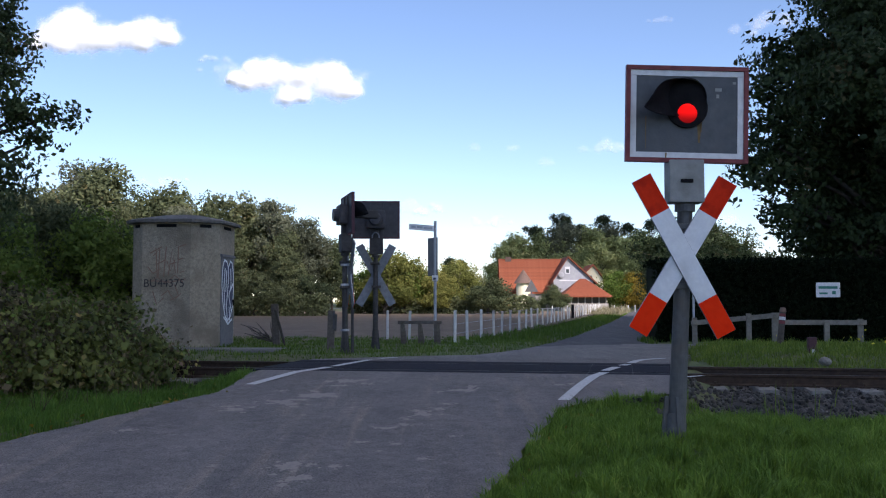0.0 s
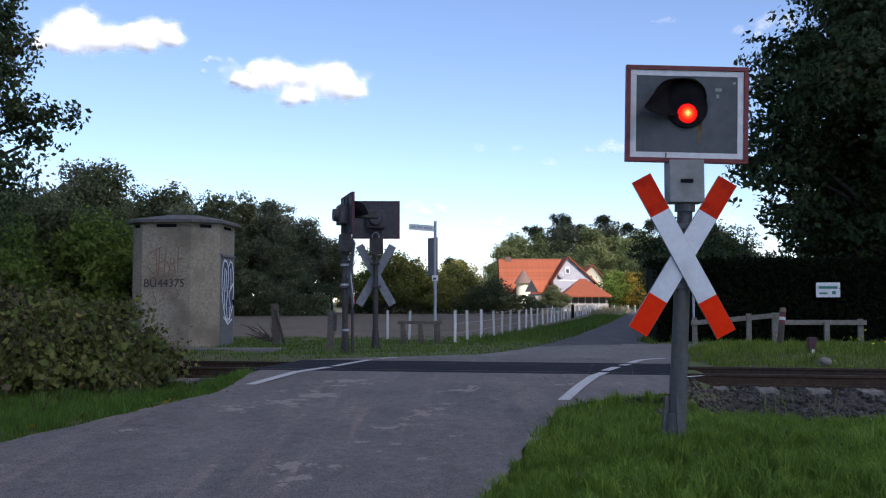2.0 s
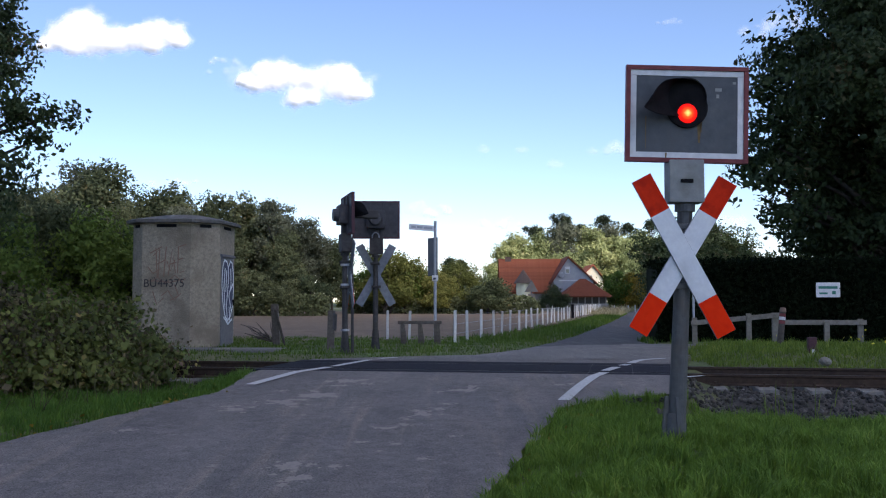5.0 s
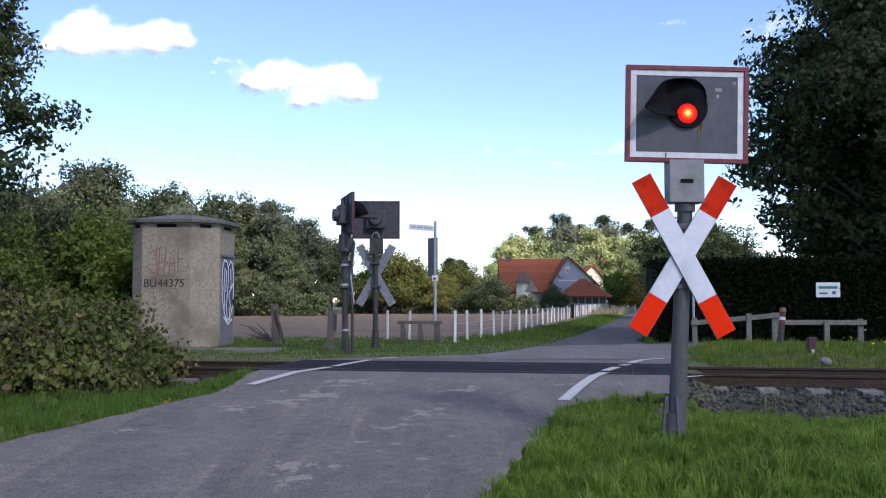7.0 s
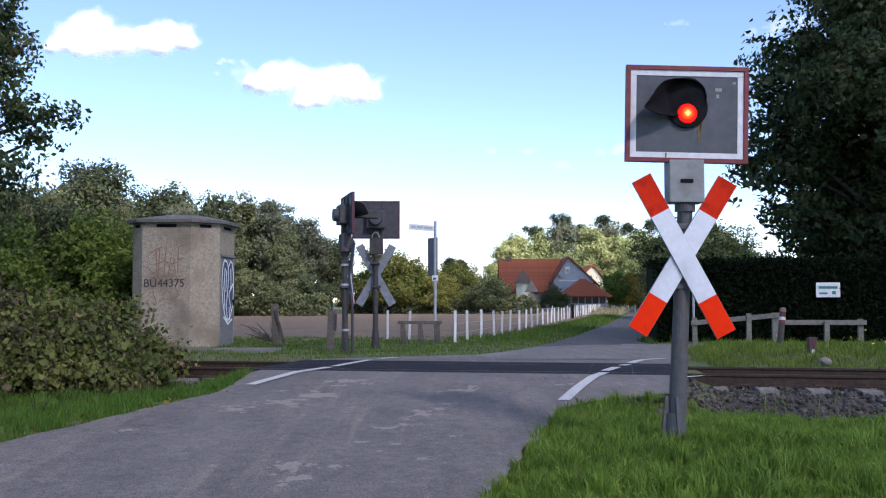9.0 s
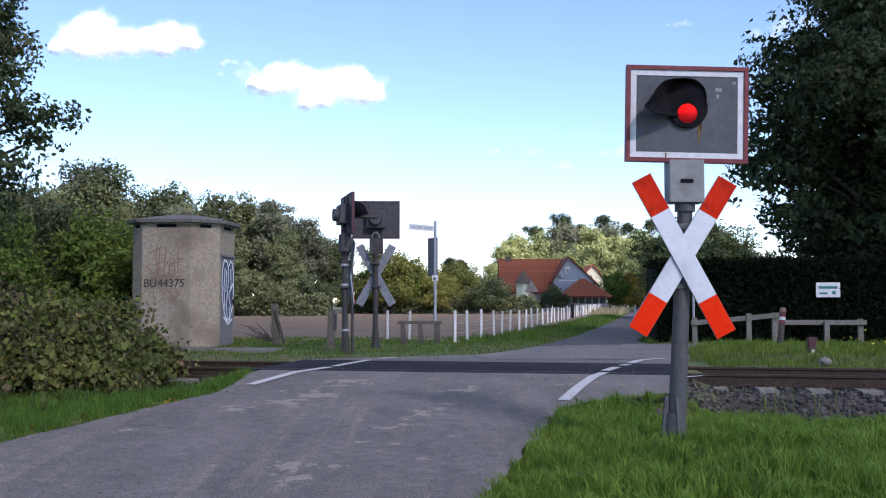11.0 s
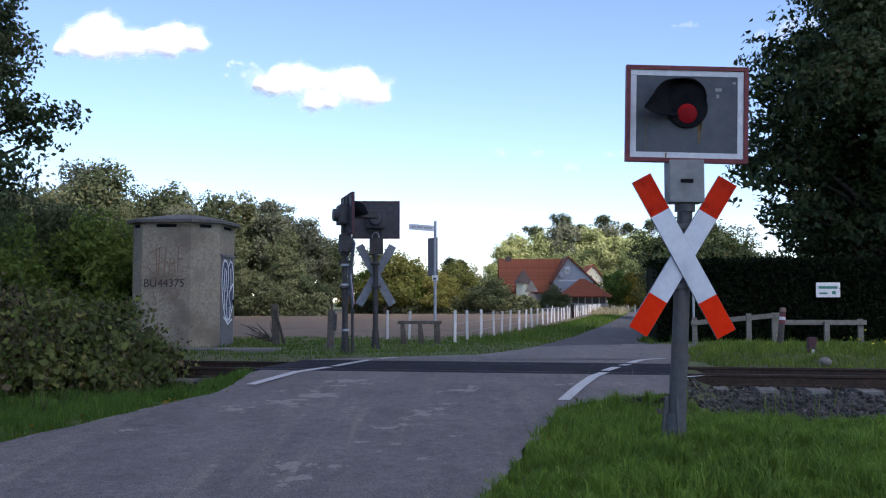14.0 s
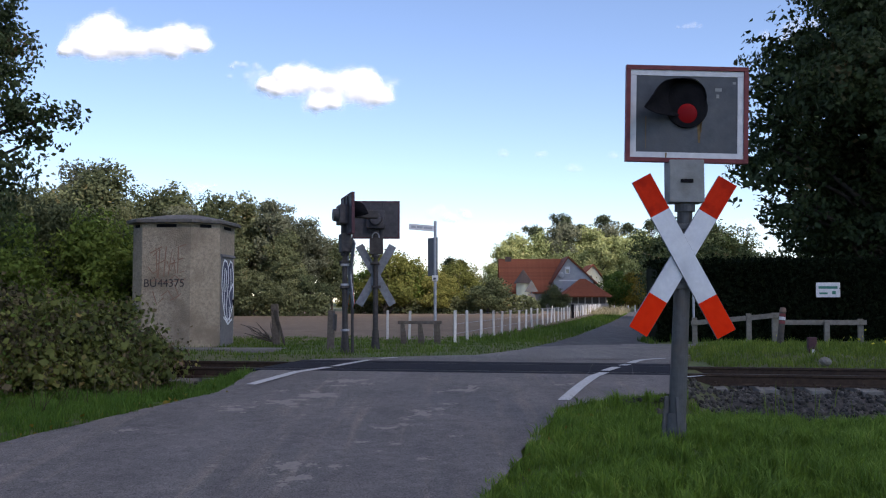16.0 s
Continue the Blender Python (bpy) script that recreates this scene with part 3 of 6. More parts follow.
def crossing_signal(name, m, label, board_x=0.122, board_roll=1.4, cross_x=0.067, cross_roll=1.7, lean=0.12, lit=False, slim=1.0, steel=None, border=None, casing=None):
    """One crossing signal: pole, foot, box, board with lamp and hood, and the two crossed arms. It faces -y."""
    sig = thing(name, m, label, "crossing signal", "crossing signals")
    steel, border, casing = steel or M_STEEL, border or M_REDFRAME, casing or M_BOX
    bm = bmesh.new()
    tube(bm, (0, 0, -0.25), (lean, 0, 2.08), 0.076 * slim, 0.062 * slim, 20)
    part("pole", bm, steel, sig, soft=False)
    foot = bmesh.new()
    for a in (0.12, 1.7, 3.26, 4.84):
        q = Matrix.Rotation(a, 4, "Z")
        f = prism(bmesh.new(), [(0.05, -0.2), (0.125 * slim, -0.2), (0.118 * slim, 0.0), (0.078 * slim, 0.38), (0.05, 0.38)], -0.012, 0.012)
        bmesh.ops.transform(f, matrix=q, verts=f.verts)
        me = bpy.data.meshes.new("tmp")
        f.to_mesh(me)
        f.free()
        foot.from_mesh(me)
    tube(foot, (0, 0, -0.2), (0.012, 0, 0.24), 0.104 * slim, 0.08 * slim, 20)
    part("foot", foot, steel, sig, "flared steel foot with gusset plates")
    bx = lean - 0.012
    part("control_box", boxed(bx - 0.146, bx + 0.146, -0.11, 0.1, 2.0, 2.36, 0.012), casing, sig, "grey metal control box")
    part("latch", boxed(bx - 0.055, bx + 0.05, -0.122, -0.105, 2.165, 2.195, 0.006), M_BLACK, sig)
    part("strap", tube(bmesh.new(), (lean * 0.93, 0, 1.93), (lean * 0.94, 0, 1.99), 0.085, n=20), steel, sig)
    # board
    B = pose(board_x, -0.06, 2.747, 0, board_roll, 0)
    W, H = 0.515, 0.41

    def frame_part(w0, h0, w1, h1, y0, y1, name, mt, label=""):
        bm = bmesh.new()
        box(bm, -w0, w0, y0, y1, h1, h0, 0.003)
        box(bm, -w0, w0, y0, y1, -h0, -h1, 0.003)
        box(bm, -w0, -w1, y0, y1, -h1, h1, 0.003)
        box(bm, w1, w0, y0, y1, -h1, h1, 0.003)
        return part(name, bm, mt, sig, label, B)
    part("board_plate", boxed(-W + 0.004, W - 0.004, 0.0, 0.025, -H + 0.004, H - 0.004, 0.004), M_BOARDBACK, sig, "", B)
    frame_part(W, H, W - 0.037, H - 0.037, -0.03, 0.03, "red_border", border, "faded red metal border")
    frame_part(W - 0.037, H - 0.037, W - 0.088, H - 0.085, -0.016, -0.0005, "white_border", M_WHITEFRAME)
    part("board_face", boxed(-W + 0.088, W - 0.088, -0.008, -0.0005, -H + 0.085, H - 0.085), M_FACE, sig, "faded dark grey board face", B)
    for x, z0, z1, w in ((0.105, -0.05, -0.24, 0.018), (0.12, -0.04, -0.15, 0.01), (-0.345, -0.02, -0.3, 0.004), (-0.175, -0.33, -0.4, 0.008)):
        streak = bmesh.new()
        y = -0.0195 if z1 < -0.33 else -0.0115
        streak.faces.new([streak.verts.new(p) for p in ((x - w, y, z0), (x + w, y, z0), (x + w * 0.4, y, z1), (x - w * 0.5, y, z1))])
        part("rust_streak", streak, M_RUST, sig, "brown rust run-off", B)
    for x, z, w, h in ((0.265, 0.215, 0.028, 0.014), (0.26, 0.16, 0.012, 0.016), (0.4, 0.275, 0.014, 0.01)):
        part("sticker_remain", boxed(x - w, x + w, -0.0112, -0.009, z - h, z + h, 0.001), M_BOX, sig, "torn grey sticker remains", B)
    # lamp housing ring and hood
    C = B @ pose(-0.002, 0, 0.004)
    ring = bmesh.new()
    n = 32
    rows = []
    for r, y in ((0.172, -0.008), (0.172, -0.04), (0.083, -0.04), (0.083, 0.0), (0.0, 0.0)):
        rows.append([ring.verts.new((r * math.cos(2 * math.pi * i / n), y, r * math.sin(2 * math.pi * i / n) + 0.05 * (r > 0.1))) for i in range(n)])
    for a, b in zip(rows[:-2], rows[1:-1]):
        for i in range(n):
            ring.faces.new((a[i], a[(i + 1) % n], b[(i + 1) % n], b[i]))
    bmesh.ops.recalc_face_normals(ring, faces=ring.faces)
    part("lamp_bezel", ring, M_BLACK, sig, "matt black lamp bezel", C)
    # black disc added so that the board within the hood looks shaded
    part("hood_shade_disc", tube(bmesh.new(), (0, -0.009, 0.14), (0, -0.035, 0.14), 0.163, n=36), M_BLACK, sig, "added matt black disc for the shade inside the hood", C)
    # the hood: an arch round the lamp, cut on the slant, drawn out to a point on the road side
    hood = bmesh.new()
    knots = [-25, 30, 60, 90, 110, 135, 150, 170, 195, 222, 250]
    out_x = [0, 0, -0.02, -0.1, -0.13, -0.13, -0.135, -0.15, -0.19, -0.14, -0.05]
    out_z = [0, 0, 0, -0.015, -0.03, -0.05, -0.07, -0.07, -0.05, -0.03, -0.01]
    out_y = [0.02, 0.03, 0.06, 0.16, 0.21, 0.25, 0.27, 0.29, 0.3, 0.2, 0.06]
    rows = []
    steps, arc = 8, 55
    for k in range(steps + 1):
        t = k / steps
        row = []
        for i in range(arc + 1):
            deg = -25 + 275 * i / arc
            a = radians(deg)
            y = float(np.interp(deg, knots, out_y)) * t
            x = float(np.interp(deg, knots, out_x)) * t - 0.256 * y
            z = float(np.interp(deg, knots, out_z)) * t - 0.2 * y
            row.append(hood.verts.new((0.164 * math.cos(a) + x, -0.03 - y, 0.14 + 0.168 * math.sin(a) + z)))
        rows.append(row)
    for a, b in zip(rows[:-1], rows[1:]):
        for i in range(arc):
            hood.faces.new((a[i], a[i + 1], b[i + 1], b[i]))
    bmesh.ops.recalc_face_normals(hood, faces=hood.faces)
    bmesh.ops.solidify(hood, geom=hood.faces[:], thickness=0.006)
    part("hood", hood, M_BLACK, sig, "matt black slant-cut sun hood", C)
    bm = bmesh.new()
    bmesh.ops.create_uvsphere(bm, u_segments=32, v_segments=20, radius=0.16)
    lens = part("lamp", bm, M_LENS, sig, "red flashing signal lamp" if lit else "unlit red lamp", C @ pose(0, 0.1, 0) if lit else C @ pose(0, 0.1, 0, 0, 0, 180), soft=True)
    bm = boxed(-0.2, 0.2, 0.028, 0.2, -0.19, 0.2, 0.03)
    tube(bm, (0, 0.15, 0.0), (0, 0.3, 0.0), 0.15, 0.12, 20)
    part("lamp_housing", bm, M_BOARDBACK, sig, "dark lamp housing behind the board", B)
    for x in (-0.14, 0.14):
        part("bracket", boxed(x - 0.02, x + 0.02, 0.026, 0.05, -0.38, 0.38, 0.004), M_BOARDBACK, sig, "", B)
    part("neck", boxed(bx - 0.05, bx + 0.05, -0.03, 0.05, 2.35, 2.6, 0.005), steel, sig)
    # crossed arms
    L, w, red = 1.475, 0.176, 0.33
    for i, ang in enumerate((-29.7, 29.7)):
        A = pose(cross_x, -0.1 - 0.022 * (1 - i), 1.551, 0, ang + cross_roll, 0)
        arm = part("cross_arm", boxed(-w / 2, w / 2, 0.0, 0.02, -L / 2, L / 2, 0.004), M_CROSSBACK, sig, "long plate of the warning cross", A)
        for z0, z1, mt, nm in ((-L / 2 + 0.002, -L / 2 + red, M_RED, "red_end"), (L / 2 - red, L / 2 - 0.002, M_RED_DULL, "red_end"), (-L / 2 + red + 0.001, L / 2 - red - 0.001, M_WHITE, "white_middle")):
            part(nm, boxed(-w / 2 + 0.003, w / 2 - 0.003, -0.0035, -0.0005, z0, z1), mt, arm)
    for z in (1.3, 1.8):
        part("clamp", boxed(cross_x - 0.1 + (z - 1.55) * 0.06, cross_x + 0.1 + (z - 1.55) * 0.06, -0.078, 0.085, z - 0.025, z + 0.025, 0.01), steel, sig)
    return sig, lens, C


def graffiti(bm, pts, w, y=0.0):
    """A ribbon along pts in the xz plane."""
    prev = None
    for i, p in enumerate(pts):
        o, q = pts[max(i - 1, 0)], pts[min(i + 1, len(pts) - 1)]
        d = Vector((q[0] - o[0], q[1] - o[1]))
        d = d.normalized() if d.length else Vector((1, 0))
        row = [bm.verts.new((p[0] - d.y * w / 2, y, p[1] + d.x * w / 2)), bm.verts.new((p[0] + d.y * w / 2, y, p[1] - d.x * w / 2))]
        if prev:
            bm.faces.new((prev[0], prev[1], row[1], row[0]))
        prev = row


def words(text, size, material, name, parent, m, label=""):
    cu = bpy.data.curves.new(name, "FONT")
    cu.body, cu.size, cu.extrude, cu.align_x = text, size, 0.002, "CENTER"
    tmp = new("tmp", cu)
    bpy.context.view_layer.update()
    me = bpy.data.meshes.new_from_object(tmp.evaluated_get(bpy.context.evaluated_depsgraph_get()))
    bpy.data.objects.remove(tmp)
    me.materials.clear()
    me.materials.append(material)
    ob = new(name, me)
    ob.parent, ob.matrix_basis = parent, m
    if label:
        tagged(ob, label)
    return ob


def relay_hut():
    hut = thing("relay_hut", pose(-6.05, 22.5, -0.06, 0, 0, -4.9), "grey concrete relay hut with chamfered corners and graffiti beside the track", "hut")
    e, h = 0.99, 2.84
    c, cr = 0.36, 0.5
    outline = [(-e + c, -e), (e - cr, -e), (e, -e + cr), (e, e - c), (e - c, e), (-e + c, e), (-e, e - c), (-e, -e + c)]

    def ring(bm, scale, z):
        return [bm.verts.new((x * scale, y * scale, z)) for x, y in outline]

    def loft(bm, rows):
        for a, b in zip(rows[:-1], rows[1:]):
            for i in range(8):
                bm.faces.new((a[i], a[(i + 1) % 8], b[(i + 1) % 8], b[i]))
    bm = bmesh.new()
    rows = [ring(bm, 1, -0.15), ring(bm, 1, h * 0.5), ring(bm, 1, h)]
    loft(bm, rows)
    bm.faces.new(rows[-1])
    bmesh.ops.recalc_face_normals(bm, faces=bm.faces)
    part("wall", bm, M_CONC, hut, "weathered rough concrete wall")
    bm = bmesh.new()
    rows = [ring(bm, 1.0, h + 0.002), ring(bm, 1.13, h + 0.005), ring(bm, 1.14, h + 0.07), ring(bm, 1.06, h + 0.1), ring(bm, 0.4, h + 0.23), ring(bm, 0.05, h + 0.245)]
    loft(bm, rows)
    bm.faces.new(rows[-1])
    bmesh.ops.recalc_face_normals(bm, faces=bm.faces)
    part("roof", bm, M_ROOFSLAB, hut, "dark hipped concrete roof slab")
    # vents under the eaves: front, corners, sides
    k, kr = e - c / 2, e - cr / 2
    for m, w in ((pose(-0.07, -e, 0), 0.23), (pose(kr, -kr, 0, 0, 0, 45), 0.14), (pose(e, 0.07, 0, 0, 0, 90), 0.26), (pose(-k, -k, 0, 0, 0, -45), 0.12)):
        part("vent", boxed(-w, w, -0.012, 0.03, h - 0.1, h - 0.03, 0.004), M_BLACK, hut, "dark ventilation slot", m)
    S = pose(e, 0.07, 0, 0, 0, 90)
    door = part("door", boxed(-0.46, 0.46, -0.02, 0.03, 0.05, 2.1, 0.008), M_CONC_DARK, hut, "blue grey steel door covered by graffiti", S)
    part("lintel", boxed(-0.5, 0.5, -0.05, 0.03, 2.1, 2.16, 0.006), M_CONC_DARK, hut, "", S)
    part("door_handle", boxed(0.36, 0.39, -0.06, -0.022, 0.98, 1.12, 0.006), M_BLACK, door, "", )
    leaf = [(-0.02, 0.62), (-0.2, 0.75), (-0.36, 1.05), (-0.45, 1.45), (-0.4, 1.85), (-0.28, 2.03), (-0.1, 2.0), (0.02, 1.85), (0.16, 2.02), (0.3, 1.98), (0.4, 1.75), (0.42, 1.3), (0.36, 0.95), (0.2, 0.72)]
    part("spray_paint", prism(bmesh.new(), leaf, -0.026, -0.021), M_INK_BLUE, hut, "blue black sprayed filling", S)
    bm = bmesh.new()
    for pts in (leaf + leaf[:2], [(0.02, 1.9), (0.04, 1.6), (-0.02, 1.3), (-0.1, 1.0), (-0.02, 0.62)], [(-0.22, 1.85), (-0.3, 1.4), (-0.2, 0.9)], [(-0.1, 1.8), (-0.16, 1.3)],
                [(0.2, 1.85), (0.24, 1.45), (0.08, 1.2), (0.28, 0.85)], [(0.08, 1.25), (0.4, 1.5)], [(-0.3, 0.72), (0.02, 0.55), (0.34, 0.66)], [(0.1, 0.95), (0.18, 0.6)]):
        graffiti(bm, pts, 0.05, -0.029)
    part("spray_paint", bm, M_INK_WHITE, hut, "white sprayed graffiti outlines", S)
    F = pose(-0.07, -e, 0)
    bm = bmesh.new()
    for pts in ([(-0.38, 2.15), (-0.1, 2.3)], [(-0.24, 2.28), (-0.2, 1.62)], [(-0.42, 1.85), (-0.3, 1.7), (-0.12, 1.8)], [(0.02, 1.98), (0.1, 1.75), (0.2, 2.0)], [(-0.35, 1.5), (-0.2, 1.62), (0.0, 1.48), (0.2, 1.66), (0.4, 1.5)], [(-0.1, 1.2), (0.05, 1.32), (0.2, 1.1), (0.35, 1.25)], [(-0.3, 2.1), (-0.15, 2.25), (-0.18, 1.6)], [(-0.22, 1.9), (-0.02, 2.0)], [(0.0, 2.3), (-0.05, 1.62)], [(0.05, 1.65), (0.14, 2.25), (0.22, 1.7)], [(0.08, 1.9), (0.22, 1.95)],
                [(0.28, 2.3), (0.27, 1.7), (0.42, 1.75)], [(0.28, 2.0), (0.4, 2.05)], [(0.3, 2.3), (0.46, 2.35)], [(-0.4, 1.55), (0.1, 1.5), (0.45, 1.58)], [(0.2, 1.45), (0.3, 1.2), (0.1, 1.1)], [(-0.3, 1.3), (-0.2, 1.0), (-0.05, 1.15)]):
        graffiti(bm, pts, 0.022, -0.006)
    part("spray_paint", bm, M_INK_ORANGE, hut, "faded orange sprayed scrawl", F)
    for text, x in (("BÜ", -0.36), ("44375", 0.12)):
        words(text, 0.25, M_INK_BLACK, "lettering", hut, pose(x - 0.07, -e - 0.004, 1.4, 90, 0, 0), "black painted kilometre lettering")
    tagged(new("hut_apron", quads_mesh("hut_apron", [(-7.4, 20.2, 0.0), (-3.6, 19.9, 0.0), (-3.4, 21.2, 0.0), (-7.2, 21.4, 0.0), (-7.4, 20.2, -0.2), (-3.6, 19.9, -0.2), (-3.4, 21.2, -0.2), (-7.2, 21.4, -0.2)],
           [(0, 1, 2, 3), (4, 7, 6, 5), (0, 4, 5, 1), (1, 5, 6, 2), (2, 6, 7, 3), (3, 7, 4, 0)], M_ROOFSLAB)), "weathered concrete slab in front of the hut", "slab", kind="structure")


# ---- trees, shrubs and grass ----
def limb(bm, p, q, r0, r1, n=7, bends=3, rng=None):
    p, q = Vector(p), Vector(q)
    a, ra = p, r0
    for i in range(1, bends + 1):
        t = i / bends
        b = p.lerp(q, t)
        if i < bends:
            b += Vector((rng.uniform(-1, 1), rng.uniform(-1, 1), rng.uniform(-0.3, 1))) * (q - p).length * 0.07
        rb = r0 + (r1 - r0) * t
        tube(bm, a, b, ra, rb, n, caps=False)
        a, ra = b, rb


def tree_shape(seed, height, spread, trunk_h, leaves, leaf, material, lobes=30, lobe_r=0.34, shell=0.6, taper=0.0, limbs=10, trunk_r=None, boughs=(), loose=False):
    """Meshes of one tree: trunk with limbs, and a crown of single leaves gathered in lobes round the limbs."""
    rng = np.random.default_rng(seed)
    pr = random.Random(seed)
    mid, half = (height + trunk_h) / 2, (height - trunk_h) / 2
    cs, rs = [], []
    while len(cs) < lobes:
        d = rng.normal(size=3)
        d /= np.linalg.norm(d)
        k = rng.uniform(shell, 1.0) if rng.random() < 0.8 else rng.uniform(0.1, shell)
        z = mid + d[2] * half * k * 0.88
        up = (z - trunk_h) / (height - trunk_h)
        wide = spread * (1 - taper * up)
        cs.append((d[0] * wide * k * 0.8, d[1] * wide * k * 0.8, z))
        rs.append(lobe_r * spread * rng.uniform(0.65, 1.35) * (1.0 if loose else 1.14))
    for x, y, z, r in boughs:
        cs.insert(0, (x, y, z))
        rs.insert(0, r)
    lobes = len(cs)
    cs, rs = np.array(cs), np.array(rs)
    pick = rng.choice(lobes, leaves, p=rs ** 2 / np.sum(rs ** 2))
    # sprays of leaves: each lobe is a rounded clump of small twigs, thickest towards its skin
    d = rng.normal(size=(leaves, 3))
    d /= np.linalg.norm(d, axis=1)[:, None]
    k = rng.uniform(0.25, 1.12, leaves) ** 0.55
    twigs = cs[pick] + d * (k * rs[pick])[:, None] * np.array([1.0, 1.0, 0.82])
    if loose:
        d = rng.normal(size=(leaves, 3))
        twigs = cs[pick] + np.clip(d, -1.9, 1.9) * rs[pick][:, None] * np.array([0.62, 0.62, 0.5])
        d /= np.linalg.norm(d, axis=1)[:, None]
    owner = rng.integers(0, leaves, leaves // (16 if loose else 9))
    own = owner[rng.integers(0, len(owner), leaves)]
    pos = twigs[own] + rng.normal(size=(leaves, 3)) * leaf * np.array([0.9, 0.9, 0.6])
    crown = leaves_mesh("crown", pos, leaf, material, rng, outward=d[own])
    bm = bmesh.new()
    r = trunk_r or 0.018 * height + 0.04
    limb(bm, (0, 0, -0.3), (0.1 * spread * pr.uniform(-1, 1), 0.1 * spread * pr.uniform(-1, 1), height * 0.82), r, r * 0.18, 9, 6, pr)
    for i in range(min(limbs, lobes)):
        z0 = max(trunk_h * 0.8, cs[i][2] - spread * 0.6)
        limb(bm, (0, 0, min(z0, height * 0.75)), cs[i], r * 0.4, r * 0.08, 6, 3, pr)
    trunk = bpy.data.meshes.new("trunk")
    bm.to_mesh(trunk)
    bm.free()
    trunk.materials.append(M_BARK)
    smooth(trunk)
    return trunk, crown


def plant(name, meshes, m, label, category, group=""):
    t = thing(name, m, label, category, group)
    share("trunk", meshes[0], t, Matrix())
    share("crown", meshes[1], t, Matrix())
    return t


def scaled(x, y, z, turn, s, sz=None):
    return pose(x, y, z, 0, 0, turn) @ Matrix.Diagonal((s, s, sz or s, 1))


def woods():
    pr = random.Random(11)
    kinds = [tree_shape(21, 12, 3.6, 2.2, 15000, 0.3, L_WOOD), tree_shape(22, 12, 3.0, 1.5, 14000, 0.28, L_WILLOW, taper=0.4),
             tree_shape(23, 12, 3.3, 2.0, 15000, 0.3, L_WOOD, lobes=36, lobe_r=0.3), tree_shape(24, 12, 2.6, 2.5, 8000, 0.26, L_WILLOW, lobes=34, lobe_r=0.24, taper=0.5)]
    # left wood: position x, depth y, height
    rows = [(-36, 84, 11.5, 0), (-32.5, 86, 13.2, 1), (-29.5, 83, 12.6, 2), (-26.5, 86, 12.2, 0), (-23.5, 84, 11.6, 2), (-20.3, 86, 11.7, 0), (-17.6, 84, 10.6, 2),
            (-14.4, 82, 11.2, 3), (-15.8, 88, 10.6, 1), (-11.9, 84, 8.8, 1), (-10.2, 88, 7.6, 0), (-21.8, 80, 9.4, 1), (-26.0, 78, 9.2, 2), (-31.0, 77, 10.2, 0), (-35, 76, 9.5, 2), (-40, 80, 11, 1), (-18.5, 79, 8.2, 0), (-13.2, 80, 7.2, 2)]
    for x, y, h, k in rows:
        s = h / 12 * (1.1 if x < -28 else 1.03)
        plant("tree", kinds[k], scaled(x, y, -0.3, pr.uniform(0, 360), s * pr.uniform(0.9, 1.1), s), "broadleaf tree at the edge of a wood, leaves turning dull green", "tree", "wood behind the field")
    small = [tree_shape(31, 5, 2.2, 0.5, 7000, 0.2, L_YELLOW, lobes=18, lobe_r=0.32), tree_shape(32, 5, 2.4, 0.4, 7000, 0.2, L_WOOD, lobes=18, lobe_r=0.32),
             tree_shape(33, 5, 2.2, 0.4, 7000, 0.2, L_BRIGHT, lobes=18, lobe_r=0.32)]
    # shrub belt behind the field
    x = -40.0
    while x < 4.2:
        h = pr.uniform(3.2, 4.6) if x < -9 else pr.uniform(3.4, 6.0)
        y = 92 + pr.uniform(-4, 4) if x > -9 else 76 + pr.uniform(-3, 2)
        k = pr.choice([0, 0, 1, 2]) if x > -10 else pr.choice([1, 1, 2])
        plant("shrub", small[k], scaled(x * (1 if x < -9 else 1.05), y, -0.3, pr.uniform(0, 360), h / 5 * 1.05, h / 5), "bushy shrub with green and yellowing leaves beside the field", "shrub", "shrub belt behind the field")
        x += pr.uniform(1.7, 2.5)
    for x, y, h, k in ((-5.4, 88, 6.4, 0), (-3.6, 90, 6.0, 0), (-1.6, 95, 5.4, 1), (1.2, 110, 6.2, 0), (3.4, 112, 4.8, 1), (5.6, 112, 4.4, 1)):
        plant("shrub", small[k], scaled(x, y, -0.3, x * 40, h / 5, h / 5), "tall rounded orchard shrub turning yellow", "shrub", "shrub belt behind the field")
    fir = tree_shape(34, 8, 1.5, 0.8, 5000, 0.25, L_CHESTNUT, lobes=22, lobe_r=0.3, taper=0.85)
    for x, y, h in ((2.9, 150, 8.6), (0.9, 155, 9.2)):
        plant("tree", fir, scaled(x, y, -0.3, x * 50, h / 8, h / 8), "dark narrow conifer far behind the shrubs", "tree", "far conifers")
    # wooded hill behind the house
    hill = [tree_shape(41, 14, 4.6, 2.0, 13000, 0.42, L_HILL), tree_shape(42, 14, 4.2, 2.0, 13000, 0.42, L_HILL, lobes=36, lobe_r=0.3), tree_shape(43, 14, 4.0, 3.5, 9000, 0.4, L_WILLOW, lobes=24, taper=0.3)]
